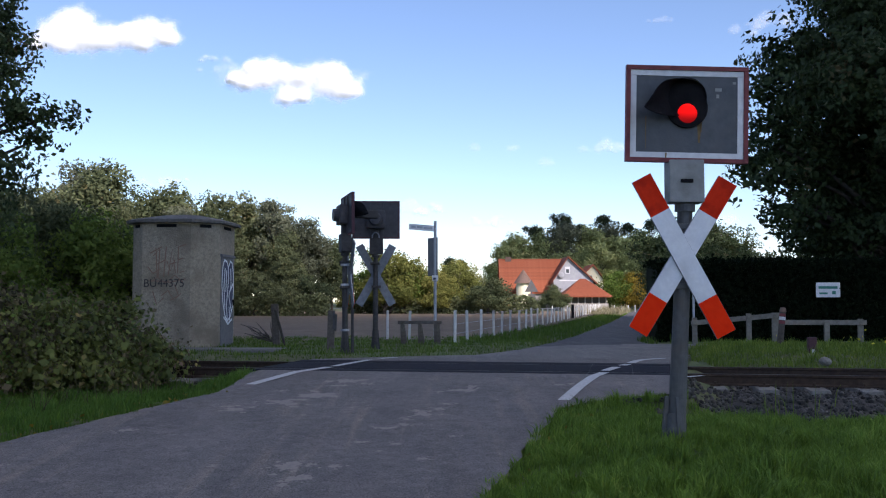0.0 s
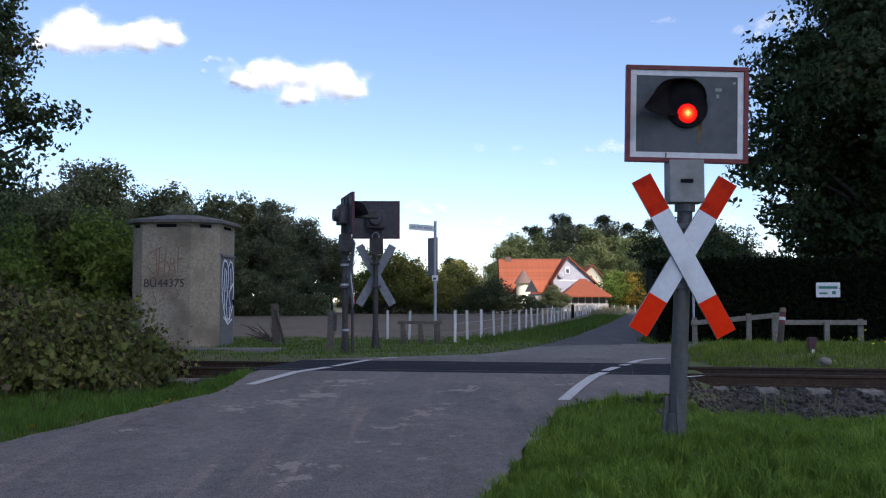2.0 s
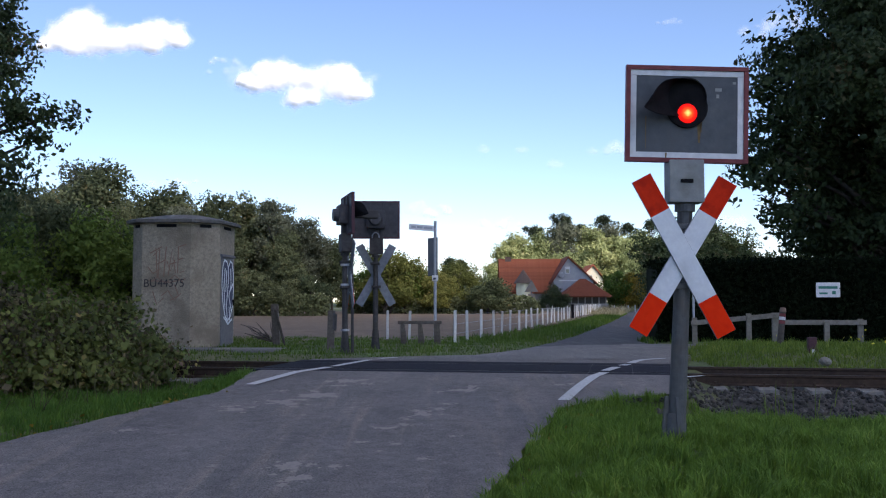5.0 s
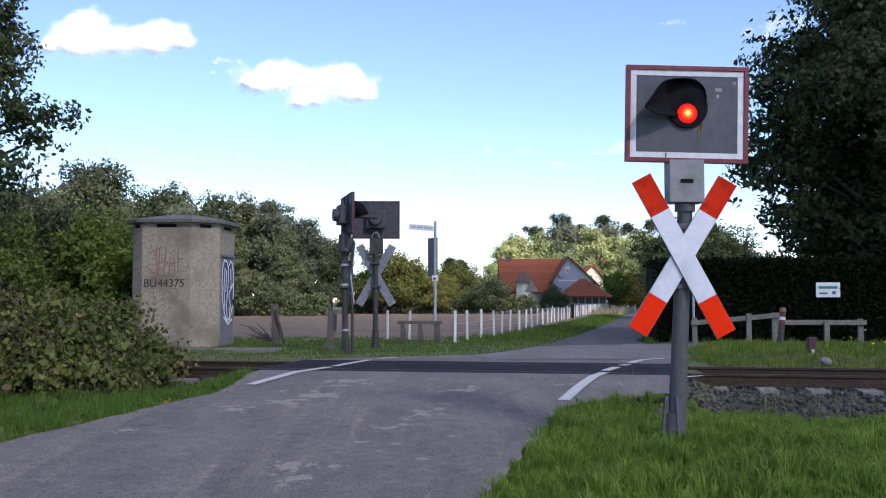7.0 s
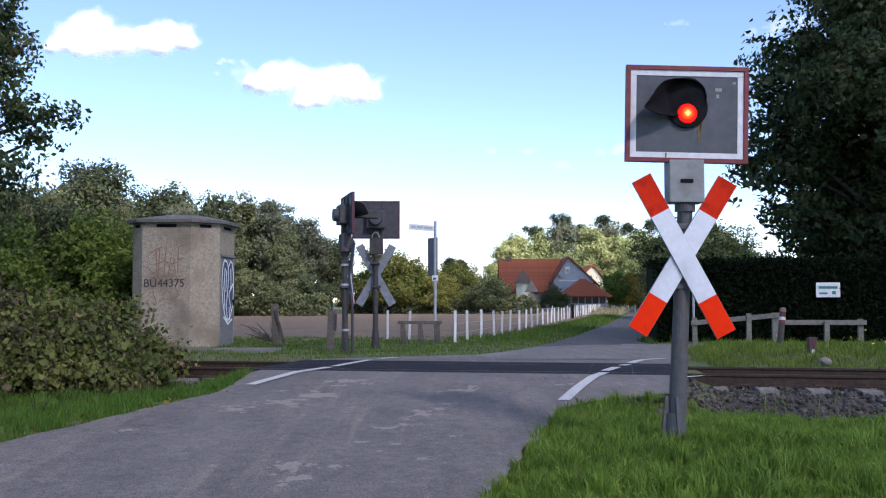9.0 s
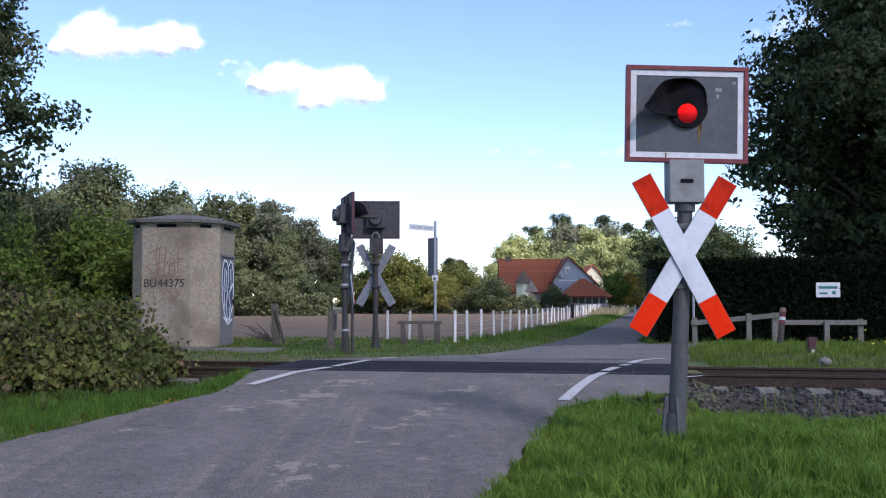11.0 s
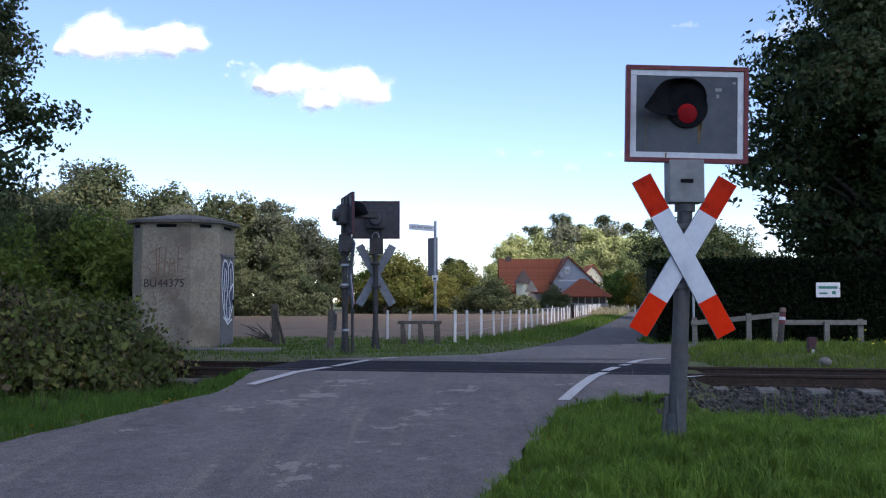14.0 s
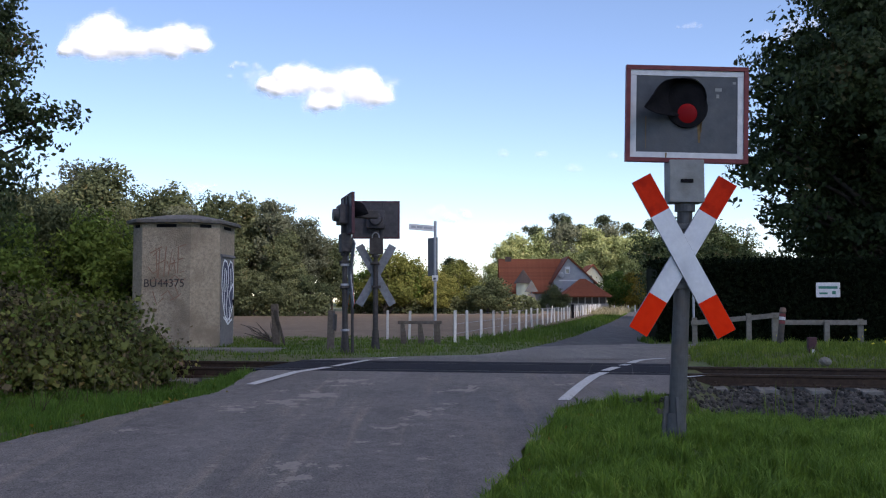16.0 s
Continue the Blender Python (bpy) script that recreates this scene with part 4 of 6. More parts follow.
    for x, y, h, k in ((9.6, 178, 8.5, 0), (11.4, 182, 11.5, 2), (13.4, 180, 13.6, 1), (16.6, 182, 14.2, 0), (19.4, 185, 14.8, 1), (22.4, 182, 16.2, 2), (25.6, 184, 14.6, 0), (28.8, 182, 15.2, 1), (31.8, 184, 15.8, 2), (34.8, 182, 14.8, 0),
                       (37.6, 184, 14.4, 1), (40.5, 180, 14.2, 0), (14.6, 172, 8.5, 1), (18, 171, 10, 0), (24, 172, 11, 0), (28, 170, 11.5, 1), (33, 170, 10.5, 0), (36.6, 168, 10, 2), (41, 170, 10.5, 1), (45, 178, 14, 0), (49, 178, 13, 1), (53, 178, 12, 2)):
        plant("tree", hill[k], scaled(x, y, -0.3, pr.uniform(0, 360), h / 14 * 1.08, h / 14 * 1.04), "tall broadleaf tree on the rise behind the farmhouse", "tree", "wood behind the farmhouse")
    pine = tree_shape(45, 17, 3.6, 14.6, 1500, 0.34, L_FIR, lobes=13, lobe_r=0.14, shell=0.4, limbs=13, trunk_r=0.16, loose=True)
    for x, h in ((24.0, 18.4), (32.0, 18.4), (40.4, 17.6), (27.2, 16.6), (18.8, 16.2), (36.6, 16.8)):
        plant("tree", pine, scaled(x, 187, -0.3, x * 77, h / 17 * (1.0 if h > 16 else 0.7), h / 17), "dark pine with flat clumps rising above the wood", "tree", "pines on the rise")
    # garden trees round the house
    for x, y, h, mt, sd in ((14.3, 125, 3.9, 1, 1), (15.3, 124, 2.6, 1, 2), (24.6, 137.5, 6.4, 2, 4), (6.4, 120, 3.0, 1, 5), (8.4, 127, 1.5, 1, 6), (9.9, 127, 1.3, 1, 7), (11.4, 127, 1.2, 1, 8), (12.8, 126, 1.6, 1, 9)):
        plant("shrub", small[mt], scaled(x, y, -0.25, sd * 70, h / 5, h / 5), "garden shrub beside the farmhouse", "shrub", "garden shrubs")
    gold = tree_shape(35, 5, 2.6, 0.3, 7000, 0.22, L_AUTUMN, lobes=18, lobe_r=0.34)
    for x, y, h in ((26.6, 138.5, 5.6), (29.2, 137, 5.2), (27.6, 133, 4.2)):
        plant("shrub", gold, scaled(x, y, -0.25, x * 60, h / 5 * 1.05, h / 5), "golden yellow autumn shrub in the garden", "shrub", "garden shrubs")
    # darker trees behind the signal
    dark = tree_shape(44, 8, 2.8, 1.2, 10000, 0.22, L_CHESTNUT, lobes=26)
    for x, y, h in ((16.2, 70, 7.4), (18.6, 72, 7.8), (20.6, 71, 7.7), (22.6, 70, 5.6), (17.4, 64, 5.2), (20.2, 63, 5.0), (15.0, 66, 5.0), (27, 60, 3.6)):
        plant("tree", dark, scaled(x, y, -0.25, x * 33, h / 8, h / 8), "shadowy broadleaf tree behind the hedge", "tree", "trees behind the hedge")


def big_trees():
    ch = tree_shape(51, 13.5, 5.2, 1.3, 70000, 0.2, L_CHESTNUT, lobes=80, lobe_r=0.2, shell=0.55, limbs=30, trunk_r=0.32, loose=True,
                    boughs=((-4.6, -0.3, 4.5, 0.8), (-3.8, 0, 3.9, 0.9), (-4.9, 0.1, 5.2, 0.6), (-4.2, 0, 5.7, 0.8), (-3.5, 0.2, 5.0, 0.9), (-2.4, 0, 3.2, 0.9), (-4.3, 0.2, 7.0, 0.8), (-3.9, -0.2, 8.4, 0.8)))
    plant("tree", ch, pose(14.25, 28.6, -0.1), "large dark chestnut tree behind the clipped hedge", "tree", "chestnut trees")
    plant("tree", ch, scaled(19.5, 31, -0.1, 140, 1.0), "large dark chestnut tree behind the clipped hedge", "tree", "chestnut trees")
    lw = tree_shape(52, 6.5, 3.4, 0.6, 26000, 0.2, L_CHESTNUT, lobes=40, lobe_r=0.3, limbs=14)
    for x, y in ((14.3, 30.5), (16.5, 30.0), (19.0, 30.0)):
        plant("tree", lw, scaled(x, y, -0.1, x * 91, 1.0), "low dark broadleaf tree behind the clipped hedge", "tree", "trees behind the hedge")
    mp = tree_shape(53, 11.0, 2.45, 0.8, 105000, 0.098, L_CHESTNUT, lobes=80, lobe_r=0.27, shell=0.4, limbs=34, taper=0.1, trunk_r=0.2, loose=True,
                    boughs=((2.2, 0, 4.15, 0.36), (2.72, 0.1, 4.12, 0.22), (1.9, -0.3, 4.5, 0.4), (2.35, 0.2, 3.75, 0.26), (1.8, 0, 3.3, 0.45), (1.6, 0.2, 2.7, 0.45), (1.7, 0.1, 5.3, 0.45), (1.6, -0.2, 6.2, 0.4)))
    plant("tree", mp, pose(-8.74, 14.8, -0.2, 0, 0, 0), "dark leafy maple tree overhanging the verge", "tree")
    sm = tree_shape(54, 5.0, 2.4, 0.3, 16000, 0.13, L_WOOD, lobes=34, lobe_r=0.26)
    for x, y, h in ((-12.5, 24, 5.0), (-9.9, 25.5, 4.1), (-14.5, 21, 5.4), (-8.4, 27, 3.4)):
        plant("shrub", sm, scaled(x, y, -0.1, x * 71, h / 5, h / 5), "dense green shrub behind the brambles", "shrub", "shrubs beside the hut")
    br = tree_shape(55, 3.4, 1.6, 0.2, 9000, 0.12, L_BRIGHT, lobes=26, lobe_r=0.28)
    for x, y, h in ((-8.6, 24, 3.3), (-7.9, 25.5, 3.0), (-10, 22, 3.0)):
        plant("shrub", br, scaled(x, y, -0.1, x * 41, h / 3.4, h / 3.4), "bright green shrub beside the hut", "shrub", "shrubs beside the hut")


def bramble_bank():
    rng = np.random.default_rng(77)
    pr = random.Random(77)
    for (x, y, h, sx), mt, lab in (((-6.6, 12.2, 1.85, 1.25), L_WEED, "dry brown weeds and brambles on the verge"), ((-5.65, 12.9, 1.4, 1.0), L_BRAMBLE, "tangled bramble bush on the verge"),
                                   ((-4.95, 13.3, 1.0, 0.7), L_BRAMBLE, "tangled bramble bush on the verge"), ((-7.6, 13.6, 1.9, 1.3), L_BRAMBLE, "tangled bramble bush on the verge"),
                                   ((-6.2, 11.0, 1.0, 0.9), L_WEED, "dry brown weeds and brambles on the verge"), ((-6.9, 10.6, 1.2, 1.0), L_BRAMBLE, "tangled bramble bush on the verge"),
                                   ((-4.5, 13.9, 0.95, 0.5), L_BRAMBLE, "tangled bramble bush on the verge"), ((-5.0, 14.6, 1.25, 0.9), L_BRAMBLE, "tangled bramble bush on the verge"), ((-6.6, 15.4, 1.6, 1.1), L_BRAMBLE, "tangled bramble bush on the verge"), ((-8.8, 15.8, 2.2, 1.3), L_WEED, "dry brown weeds and brambles on the verge")):
        n = int(9500 * sx)
        lobes = 40
        a = rng.uniform(0, 2 * math.pi, lobes)
        r = np.sqrt(rng.uniform(0, 1, lobes)) * sx
        top = h * np.sqrt(np.clip(1 - (r / (sx * 1.15)) ** 2, 0.05, 1)) * rng.uniform(0.65, 1.05, lobes)
        z = top * rng.uniform(0.25, 0.95, lobes)
        c = np.stack([r * np.cos(a), r * np.sin(a), z], 1)
        pk = rng.integers(0, lobes, n)
        pos = c[pk] + rng.normal(size=(n, 3)) * np.array([0.17, 0.17, 0.13]) * sx
        pos[:, 2] = np.abs(pos[:, 2])
        bush = thing("bramble_bush", pose(x, y, ground_z(x, y) - 0.02), lab, "bush", "brambles on the verge")
        out = pos - c[pk] * 0.8
        out /= np.linalg.norm(out, axis=1)[:, None]
        size = rng.choice([0.055, 0.085, 0.13], n, p=[0.45, 0.4, 0.15])
        share("leaves", leaves_mesh("leaves", pos, size, mt, rng, aspect=0.75, outward=out), bush, Matrix())
        few = c[rng.integers(0, lobes, n // 4)] + rng.normal(size=(n // 4, 3)) * np.array([0.2, 0.2, 0.17]) * sx
        few[:, 2] = np.abs(few[:, 2])
        share("dry_leaves", leaves_mesh("dry_leaves", few, 0.075, L_WEED if mt is L_BRAMBLE else L_BRIGHT, rng, aspect=0.6), bush, Matrix(), "withered brown leaves" if mt is L_BRAMBLE else "fresh green shoots")
        bm = bmesh.new()
        for i in range(26):
            q = c[pr.randrange(lobes)] * pr.uniform(0.9, 1.2)
            limb(bm, (q[0] * 0.3, q[1] * 0.3, -0.05), q, 0.012, 0.004, 5, 3, pr)
        part("stems", bm, M_BARK, bush)


def grass_mesh(name, pts, h, w, material, rng, lean=0.5):
    n = len(pts)
    a = rng.uniform(0, 2 * math.pi, n)
    d = np.stack([np.cos(a), np.sin(a), np.zeros(n)], 1)
    b = np.array([16 * noise.noise((p[0] * 2.6, p[1] * 2.6, 11)) for p in pts]) + rng.normal(size=n) * 0.9
    bend = np.stack([np.cos(b), np.sin(b), np.zeros(n)], 1)
    tuft = np.array([max(0.22, 0.95 + 0.7 * noise.noise((p[0] * 1.7, p[1] * 1.7, 3)) + 1.3 * noise.noise((p[0] * 6.5, p[1] * 6.5, 5))) for p in pts])
    hh = (h * tuft * rng.uniform(0.45, 1.35, n))[:, None]
    up = np.array([0, 0, 1.0])
    l = rng.uniform(0.05, lean, n)[:, None]
    v0, v1 = pts - d * w, pts + d * w
    m = pts + up * hh * 0.6 + bend * hh * l * 0.35
    v2, v3 = m - d * w * 0.8, m + d * w * 0.8
    v4 = pts + up * hh * (1 - 0.3 * l) + bend * hh * l
    v = np.stack([v0, v1, v3, v2, v4], 1).reshape(-1, 3)
    i = np.arange(n)[:, None] * 5
    f = np.concatenate([np.concatenate([i, i + 1, i + 2], 1), np.concatenate([i, i + 2, i + 3], 1), np.concatenate([i + 3, i + 2, i + 4], 1)])
    return quads_mesh(name, v, f, material)


def grass():
    rng = np.random.default_rng(3)

    def field(count, x0, x1, y0, y1, test, clump=0.0):
        out = []
        while len(out) < count:
            x, y = rng.uniform(x0, x1), rng.uniform(y0, y1)
            if test(x, y) and noise.noise((x * 1.3, y * 1.3, 7)) > -0.75 + clump * rng.random():
                out.append((x, y, ground_z(x, y) - 0.015))
        return np.array(out)
    near_right = lambda x, y: x > edge_x(RIGHT_EDGE, y) - 0.03 + 0.12 * noise.noise((y * 3, 1, 1)) and across(x, y) < -2.9 and x < 1.2 + y * 0.55
    near_left = lambda x, y: x < edge_x(LEFT_EDGE, y) + 0.03 + 0.12 * noise.noise((y * 3, 9, 1)) and across(x, y) < -1.4 and x > -0.55 * y
    beyond_right = lambda x, y: across(x, y) > 1.9 and x > edge_x(RIGHT_EDGE, y) + 0.05 and y + 0.05 * (x - 5) < 22.2
    beyond_left = lambda x, y: across(x, y) > 2.0 and x < edge_x(LEFT_EDGE, y) - 0.03 and not (-7.3 < x < -3.5 and 20.1 < y < 21.4)
    tagged(new("grass_near", grass_mesh("grass_near", field(140000, 0.2, 7.5, 5.2, 13.2, near_right), 0.1, 0.0048, L_GRASS, rng, 0.8)), "lush green grass around the signal foot", "grass", kind="stuff")
    tagged(new("grass_verge", grass_mesh("grass_verge", field(60000, -7.5, -2.7, 7.5, 15, near_left), 0.1, 0.004, L_GRASS, rng, 0.75)), "rough green grass along the road edge", "grass", kind="stuff")
    tagged(new("grass_beyond", grass_mesh("grass_beyond", field(40000, 4.5, 16, 15.5, 22.5, beyond_right), 0.1, 0.007, L_GRASS_FAR, rng)), "yellow green verge grass beyond the rails", "grass", kind="stuff")
    tagged(new("grass_field_edge", grass_mesh("grass_field_edge", field(36000, -12, 3, 16.5, 30, beyond_left), 0.075, 0.007, L_GRASS_FAR, rng)), "mown verge grass between rails and field", "grass", kind="stuff")
    lane = lambda x, y: edge_x(LEFT_EDGE, y) - 2.6 < x < edge_x(LEFT_EDGE, y) - 0.05 or edge_x(RIGHT_EDGE, y) < x < edge_x(RIGHT_EDGE, y) + 2.5
    tagged(new("grass_lane", grass_mesh("grass_lane", field(26000, -1, 28, 26, 100, lane), 0.15, 0.014, L_GRASS_FAR, rng)), "grass strips beside the country lane", "grass", kind="stuff")


def verge_weeds():
    rng = np.random.default_rng(29)
    pts = []
    while len(pts) < 500:
        x, y = rng.uniform(-8.2, -3.7), rng.uniform(9.6, 15.2)
        d = edge_x(LEFT_EDGE, y) - x
        if 0.7 < d < 4.2 and noise.noise((x * 1.1, y * 1.1, 4)) > -0.1:
            pts.append((x, y, ground_z(x, y)))
    tagged(new("verge_weeds", grass_mesh("verge_weeds", np.array(pts), 0.34, 0.005, L_WEED, rng, 1.1)), "tall dry weed stalks among the brambles", "weeds", kind="stuff")
    pts = np.array([(x, y, ground_z(x, y)) for x, y in zip(rng.uniform(3.6, 7.5, 110), rng.uniform(11.3, 12.6, 110)) if across(x, y) < -1.9])
    tagged(new("ballast_weeds", grass_mesh("ballast_weeds", pts, 0.3, 0.005, L_GRASS_FAR, rng, 0.5)), "sparse tall weeds at the foot of the ballast", "weeds", kind="stuff")


def lane_straw():
    rng = np.random.default_rng(41)
    pts = []
    while len(pts) < 5000:
        y = rng.uniform(84, 122)
        x = edge_x(LEFT_EDGE, y) + rng.uniform(-4.2, -0.2)
        pts.append((x, y, -0.28))
    tagged(new("dry_grass", grass_mesh("dry_grass", np.array(pts), 0.55, 0.02, L_DRY, rng, 0.8)), "pale dry straw grass at the bend of the lane", "grass", kind="stuff")


def undergrowth():
    rng = np.random.default_rng(37)
    n = 34000
    x = rng.uniform(-48, 9, n)
    low = np.array([1.6 + 1.1 * noise.noise((q * 0.35, 3, 1)) + 0.6 * noise.noise((q * 1.3, 5, 1)) for q in x])
    y = np.where(x < -9, 75.5, 90.0) + rng.uniform(-1.0, 1.5, n)
    pos = np.stack([x, y, -0.25 + low * rng.uniform(0, 1, n) ** 0.8], 1)
    tagged(new("undergrowth", leaves_mesh("undergrowth", pos, 0.26, L_WOOD, rng)), "dense green undergrowth along the edge of the wood", "undergrowth", kind="stuff")


def field():
    v, f = [], []
    xs, ys = np.arange(-60, 24, 1.0), np.arange(25.5, 112, 0.75)
    w = len(xs)
    for y in ys:
        for x in xs:
            lim = edge_x(LEFT_EDGE, y) - 2.3
            v.append((min(x, lim), y, -0.1 + 0.04 * noise.noise((x * 0.4, y * 0.4, 2)) + 0.03 * noise.noise((x * 1.1, y * 1.7, 6)) + 0.03 * math.sin(y * 4.2)))
    f = [(j * w + i, j * w + i + 1, (j + 1) * w + i + 1, (j + 1) * w + i) for j in range(len(ys) - 1) for i in range(w - 1)]
    tagged(new("ploughed_field", quads_mesh("ploughed_field", v, f, M_FIELD)), "bare brown ploughed field behind the fence", "field", kind="structure")


def hedge():
    rng = np.random.default_rng(19)
    n = 60000
    face = rng.random(n)
    x = rng.uniform(5.9, 32, n)
    z = np.where(face < 0.7, rng.uniform(0.0, 2.2, n), 2.2)
    y = np.where(face < 0.7, 26.6, rng.uniform(26.6, 28.2, n)) - 0.05 * (x - 5)
    pos = np.stack([x, y, z], 1) + rng.normal(size=(n, 3)) * 0.07
    h = thing("hedge", pose(0, 0, -0.1), "tall dark clipped hedge behind the wooden fence", "hedge")
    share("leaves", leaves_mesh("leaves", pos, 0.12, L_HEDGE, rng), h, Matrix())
    # solid near-black box, so that the gaps between leaves read as shade
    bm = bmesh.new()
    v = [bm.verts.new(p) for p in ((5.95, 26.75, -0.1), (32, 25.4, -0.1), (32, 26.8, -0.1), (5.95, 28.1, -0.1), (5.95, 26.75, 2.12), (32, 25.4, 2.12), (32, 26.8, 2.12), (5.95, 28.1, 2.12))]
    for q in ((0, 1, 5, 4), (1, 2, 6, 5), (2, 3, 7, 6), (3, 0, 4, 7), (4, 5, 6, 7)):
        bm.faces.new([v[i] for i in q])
    part("core", bm, L_HEDGE, h, "near-black core for the shade between the leaves")


# ---- house ----
def gable_roof(bm, x0, x1, y0, y1, eave, ridge, over=0.3, thick=0.18):
    """Ridge along x."""
    ym = (y0 + y1) / 2
    for s, ya in ((-1, y0), (1, y1)):
        a = [(x0 - over, ya + s * over, eave - 0.15), (x1 + over, ya + s * over, eave - 0.15), (x1 + over, ym, ridge), (x0 - over, ym, ridge)]
        lo = [bm.verts.new(p) for p in a]
        hi = [bm.verts.new((p[0], p[1], p[2] + thick)) for p in a]
        bm.faces.new(lo)
        bm.faces.new(hi[::-1])
        for i in range(4):
            bm.faces.new((lo[i], hi[i], hi[(i + 1) % 4], lo[(i + 1) % 4]))
    bmesh.ops.recalc_face_normals(bm, faces=bm.faces)
    return bm


def tile_rows(house, m, x0, x1, run, rise, material, courses):
    """Tile courses laid over a roof slope that climbs along +y from the eave."""
    me = bpy.data.meshes.new("tile_course")
    bm = bmesh.new()
    L = math.hypot(run, rise)
    d = L / courses
    box(bm, x0, x1, 0, d * 1.12, 0.0, 0.05, 0.0, pose(0, 0, 0.03, 3, 0, 0))
    bm.to_mesh(me)
    bm.free()
    me.materials.append(material)
    for i in range(courses):
        share("tile_course", me, house, m @ pose(0, 0, 0, math.degrees(math.atan2(rise, run)), 0, 0) @ pose(0, i * d, 0))


def house():
    D = 140.0
    h = thing("farmhouse", pose(13.5, D, -0.25), "farmhouse with orange tiled roofs, white gable and round cream tower", "house")
    # main wing, ridge along x
    part("wall", boxed(-4.6, 5.0, 0, 8, -0.2, 2.6), M_STONEWALL, h, "grey rendered wall")
    part("roof", gable_roof(bmesh.new(), -4.9, 5.0, 0, 8, 2.6, 7.4), M_ROOFTILE, h, "bright orange clay tile roof")
    tile_rows(h, pose(0, -0.35, 2.62), -5.2, 5.3, 4.35, 5.0, M_ROOFTILE, 20)
    part("chimney", boxed(-4.2, -3.3, 3.6, 4.3, 7.0, 8.0, 0.03), M_ROOFSLATE, h, "brick chimney")
    for x in (-2.2, 2.6):
        w = part("window", boxed(x - 0.5, x + 0.5, -0.06, 0.05, 0.9, 2.1), M_GABLE, h)
        part("pane", boxed(x - 0.4, x + 0.4, -0.09, -0.061, 1.0, 2.0), M_GLASS, w)
    # front gable wing, ridge along y
    bm = prism(bmesh.new(), [(2.3, -0.2), (8.0, -0.2), (8.0, 4.2), (4.4, 7.5), (2.3, 4.3)], -2.6, 4.0)
    part("gable_wall", bm, M_GABLE, h, "white rendered gable wall, greyed for its shaded angle")
    for x1, z1 in ((1.95, 4.05), (8.5, 4.0)):
        bm = prism(bmesh.new(), [(4.4, 7.58), (x1, z1 - 0.22), (x1, z1), (4.4, 7.82)], -3.0, 4.2)
        part("gable_roof", bm, M_ROOFTILE_DARK, h, "red brown tiled gable roof")
    w = part("window", boxed(3.95, 4.65, -2.68, -2.55, 5.3, 6.3), M_WHITEFRAME, h, "white framed attic window")
    part("pane", boxed(4.08, 4.52, -2.71, -2.681, 5.42, 5.95), M_GLASS, w)
    part("sill_band", boxed(3.1, 7.4, -2.66, -2.59, 4.25, 4.42), M_WHITEFRAME, h, "white trim band across the gable")
    bm = bmesh.new()
    bmesh.ops.create_uvsphere(bm, u_segments=16, v_segments=8, radius=0.42, matrix=pose(3.35, -2.9, 5.1) @ Matrix.Diagonal((1, 0.25, 1, 1)))
    part("satellite_dish", bm, M_GABLE, h, "white satellite dish", soft=True)
    # pavilion with hipped roof in front
    part("low_wall", boxed(2.9, 9.2, -8, -3, -0.2, 1.05, 0.03), M_STONEWALL, h, "low grey stone wall")
    # closed dark box stands for the shade under the pavilion roof
    part("porch", boxed(3.1, 9.0, -7.8, -3.2, 1.05, 2.1), M_WOOD_DARK, h, "solid dark box for the shade inside the timber porch")
    for i in range(7):
        part("porch_post", boxed(3.1 + i * 0.95, 3.24 + i * 0.95, -7.95, -7.8, 1.05, 2.1), M_STONEWALL, h)
    bm = bmesh.new()
    e = [bm.verts.new(p) for p in ((2.75, -8.8, 2.1), (9.6, -8.8, 2.1), (9.6, -2.8, 2.1), (2.75, -2.8, 2.1))]
    r = [bm.verts.new(p) for p in ((5.6, -5.8, 4.5), (6.4, -5.8, 4.5))]
    e2 = [bm.verts.new((v.co.x, v.co.y, 1.9)) for v in e]
    for q in ((e[0], e[1], r[1], r[0]), (e[1], e[2], r[1]), (e[2], e[3], r[0], r[1]), (e[3], e[0], r[0])):
        bm.faces.new(q)
    for i in range(4):
        bm.faces.new((e[i], e2[i], e2[(i + 1) % 4], e[(i + 1) % 4]))
    bm.faces.new(e2[::-1])
    bmesh.ops.recalc_face_normals(bm, faces=bm.faces)
    part("pavilion_roof", bm, M_ROOFTILE_DARK, h, "red tiled hipped roof of the front wing")
    # round tower
    bm = tube(bmesh.new(), (-2.05, -3.0, -0.2), (-2.05, -3.0, 4.0), 1.0, n=28)
    part("tower", bm, M_RENDER, h, "round cream tower wall", soft=False)
    part("tower_roof", tube(bmesh.new(), (-2.05, -3.0, 3.9), (-2.05, -3.0, 5.9), 1.4, 0.03, 28), M_ROOFSLATE, h, "brown conical tower roof")
    part("tower_eave", boxed(-2.9, -1.2, -2.4, 0.6, 2.6, 3.6, 0.05), M_ROOFSLATE, h)
    # cream gable farther back
    b = thing("farm_annex", pose(24.3, 158, -0.25), "cream gabled annex with an orange tiled roof", "house")
    bm = prism(bmesh.new(), [(-3, -0.2), (2.0, -0.2), (2.0, 5.0), (0.4, 7.2), (-3, 4.0)], 0, 8)
    part("gable_wall", bm, M_RENDER, b, "cream rendered gable wall")
    bm = prism(bmesh.new(), [(0.4, 7.25), (2.5, 4.5), (2.5, 4.7), (0.4, 7.5), (-3.3, 4.0), (-3.3, 3.8)], -0.4, 8.4)
    part("roof", bm, M_ROOFTILE, b)
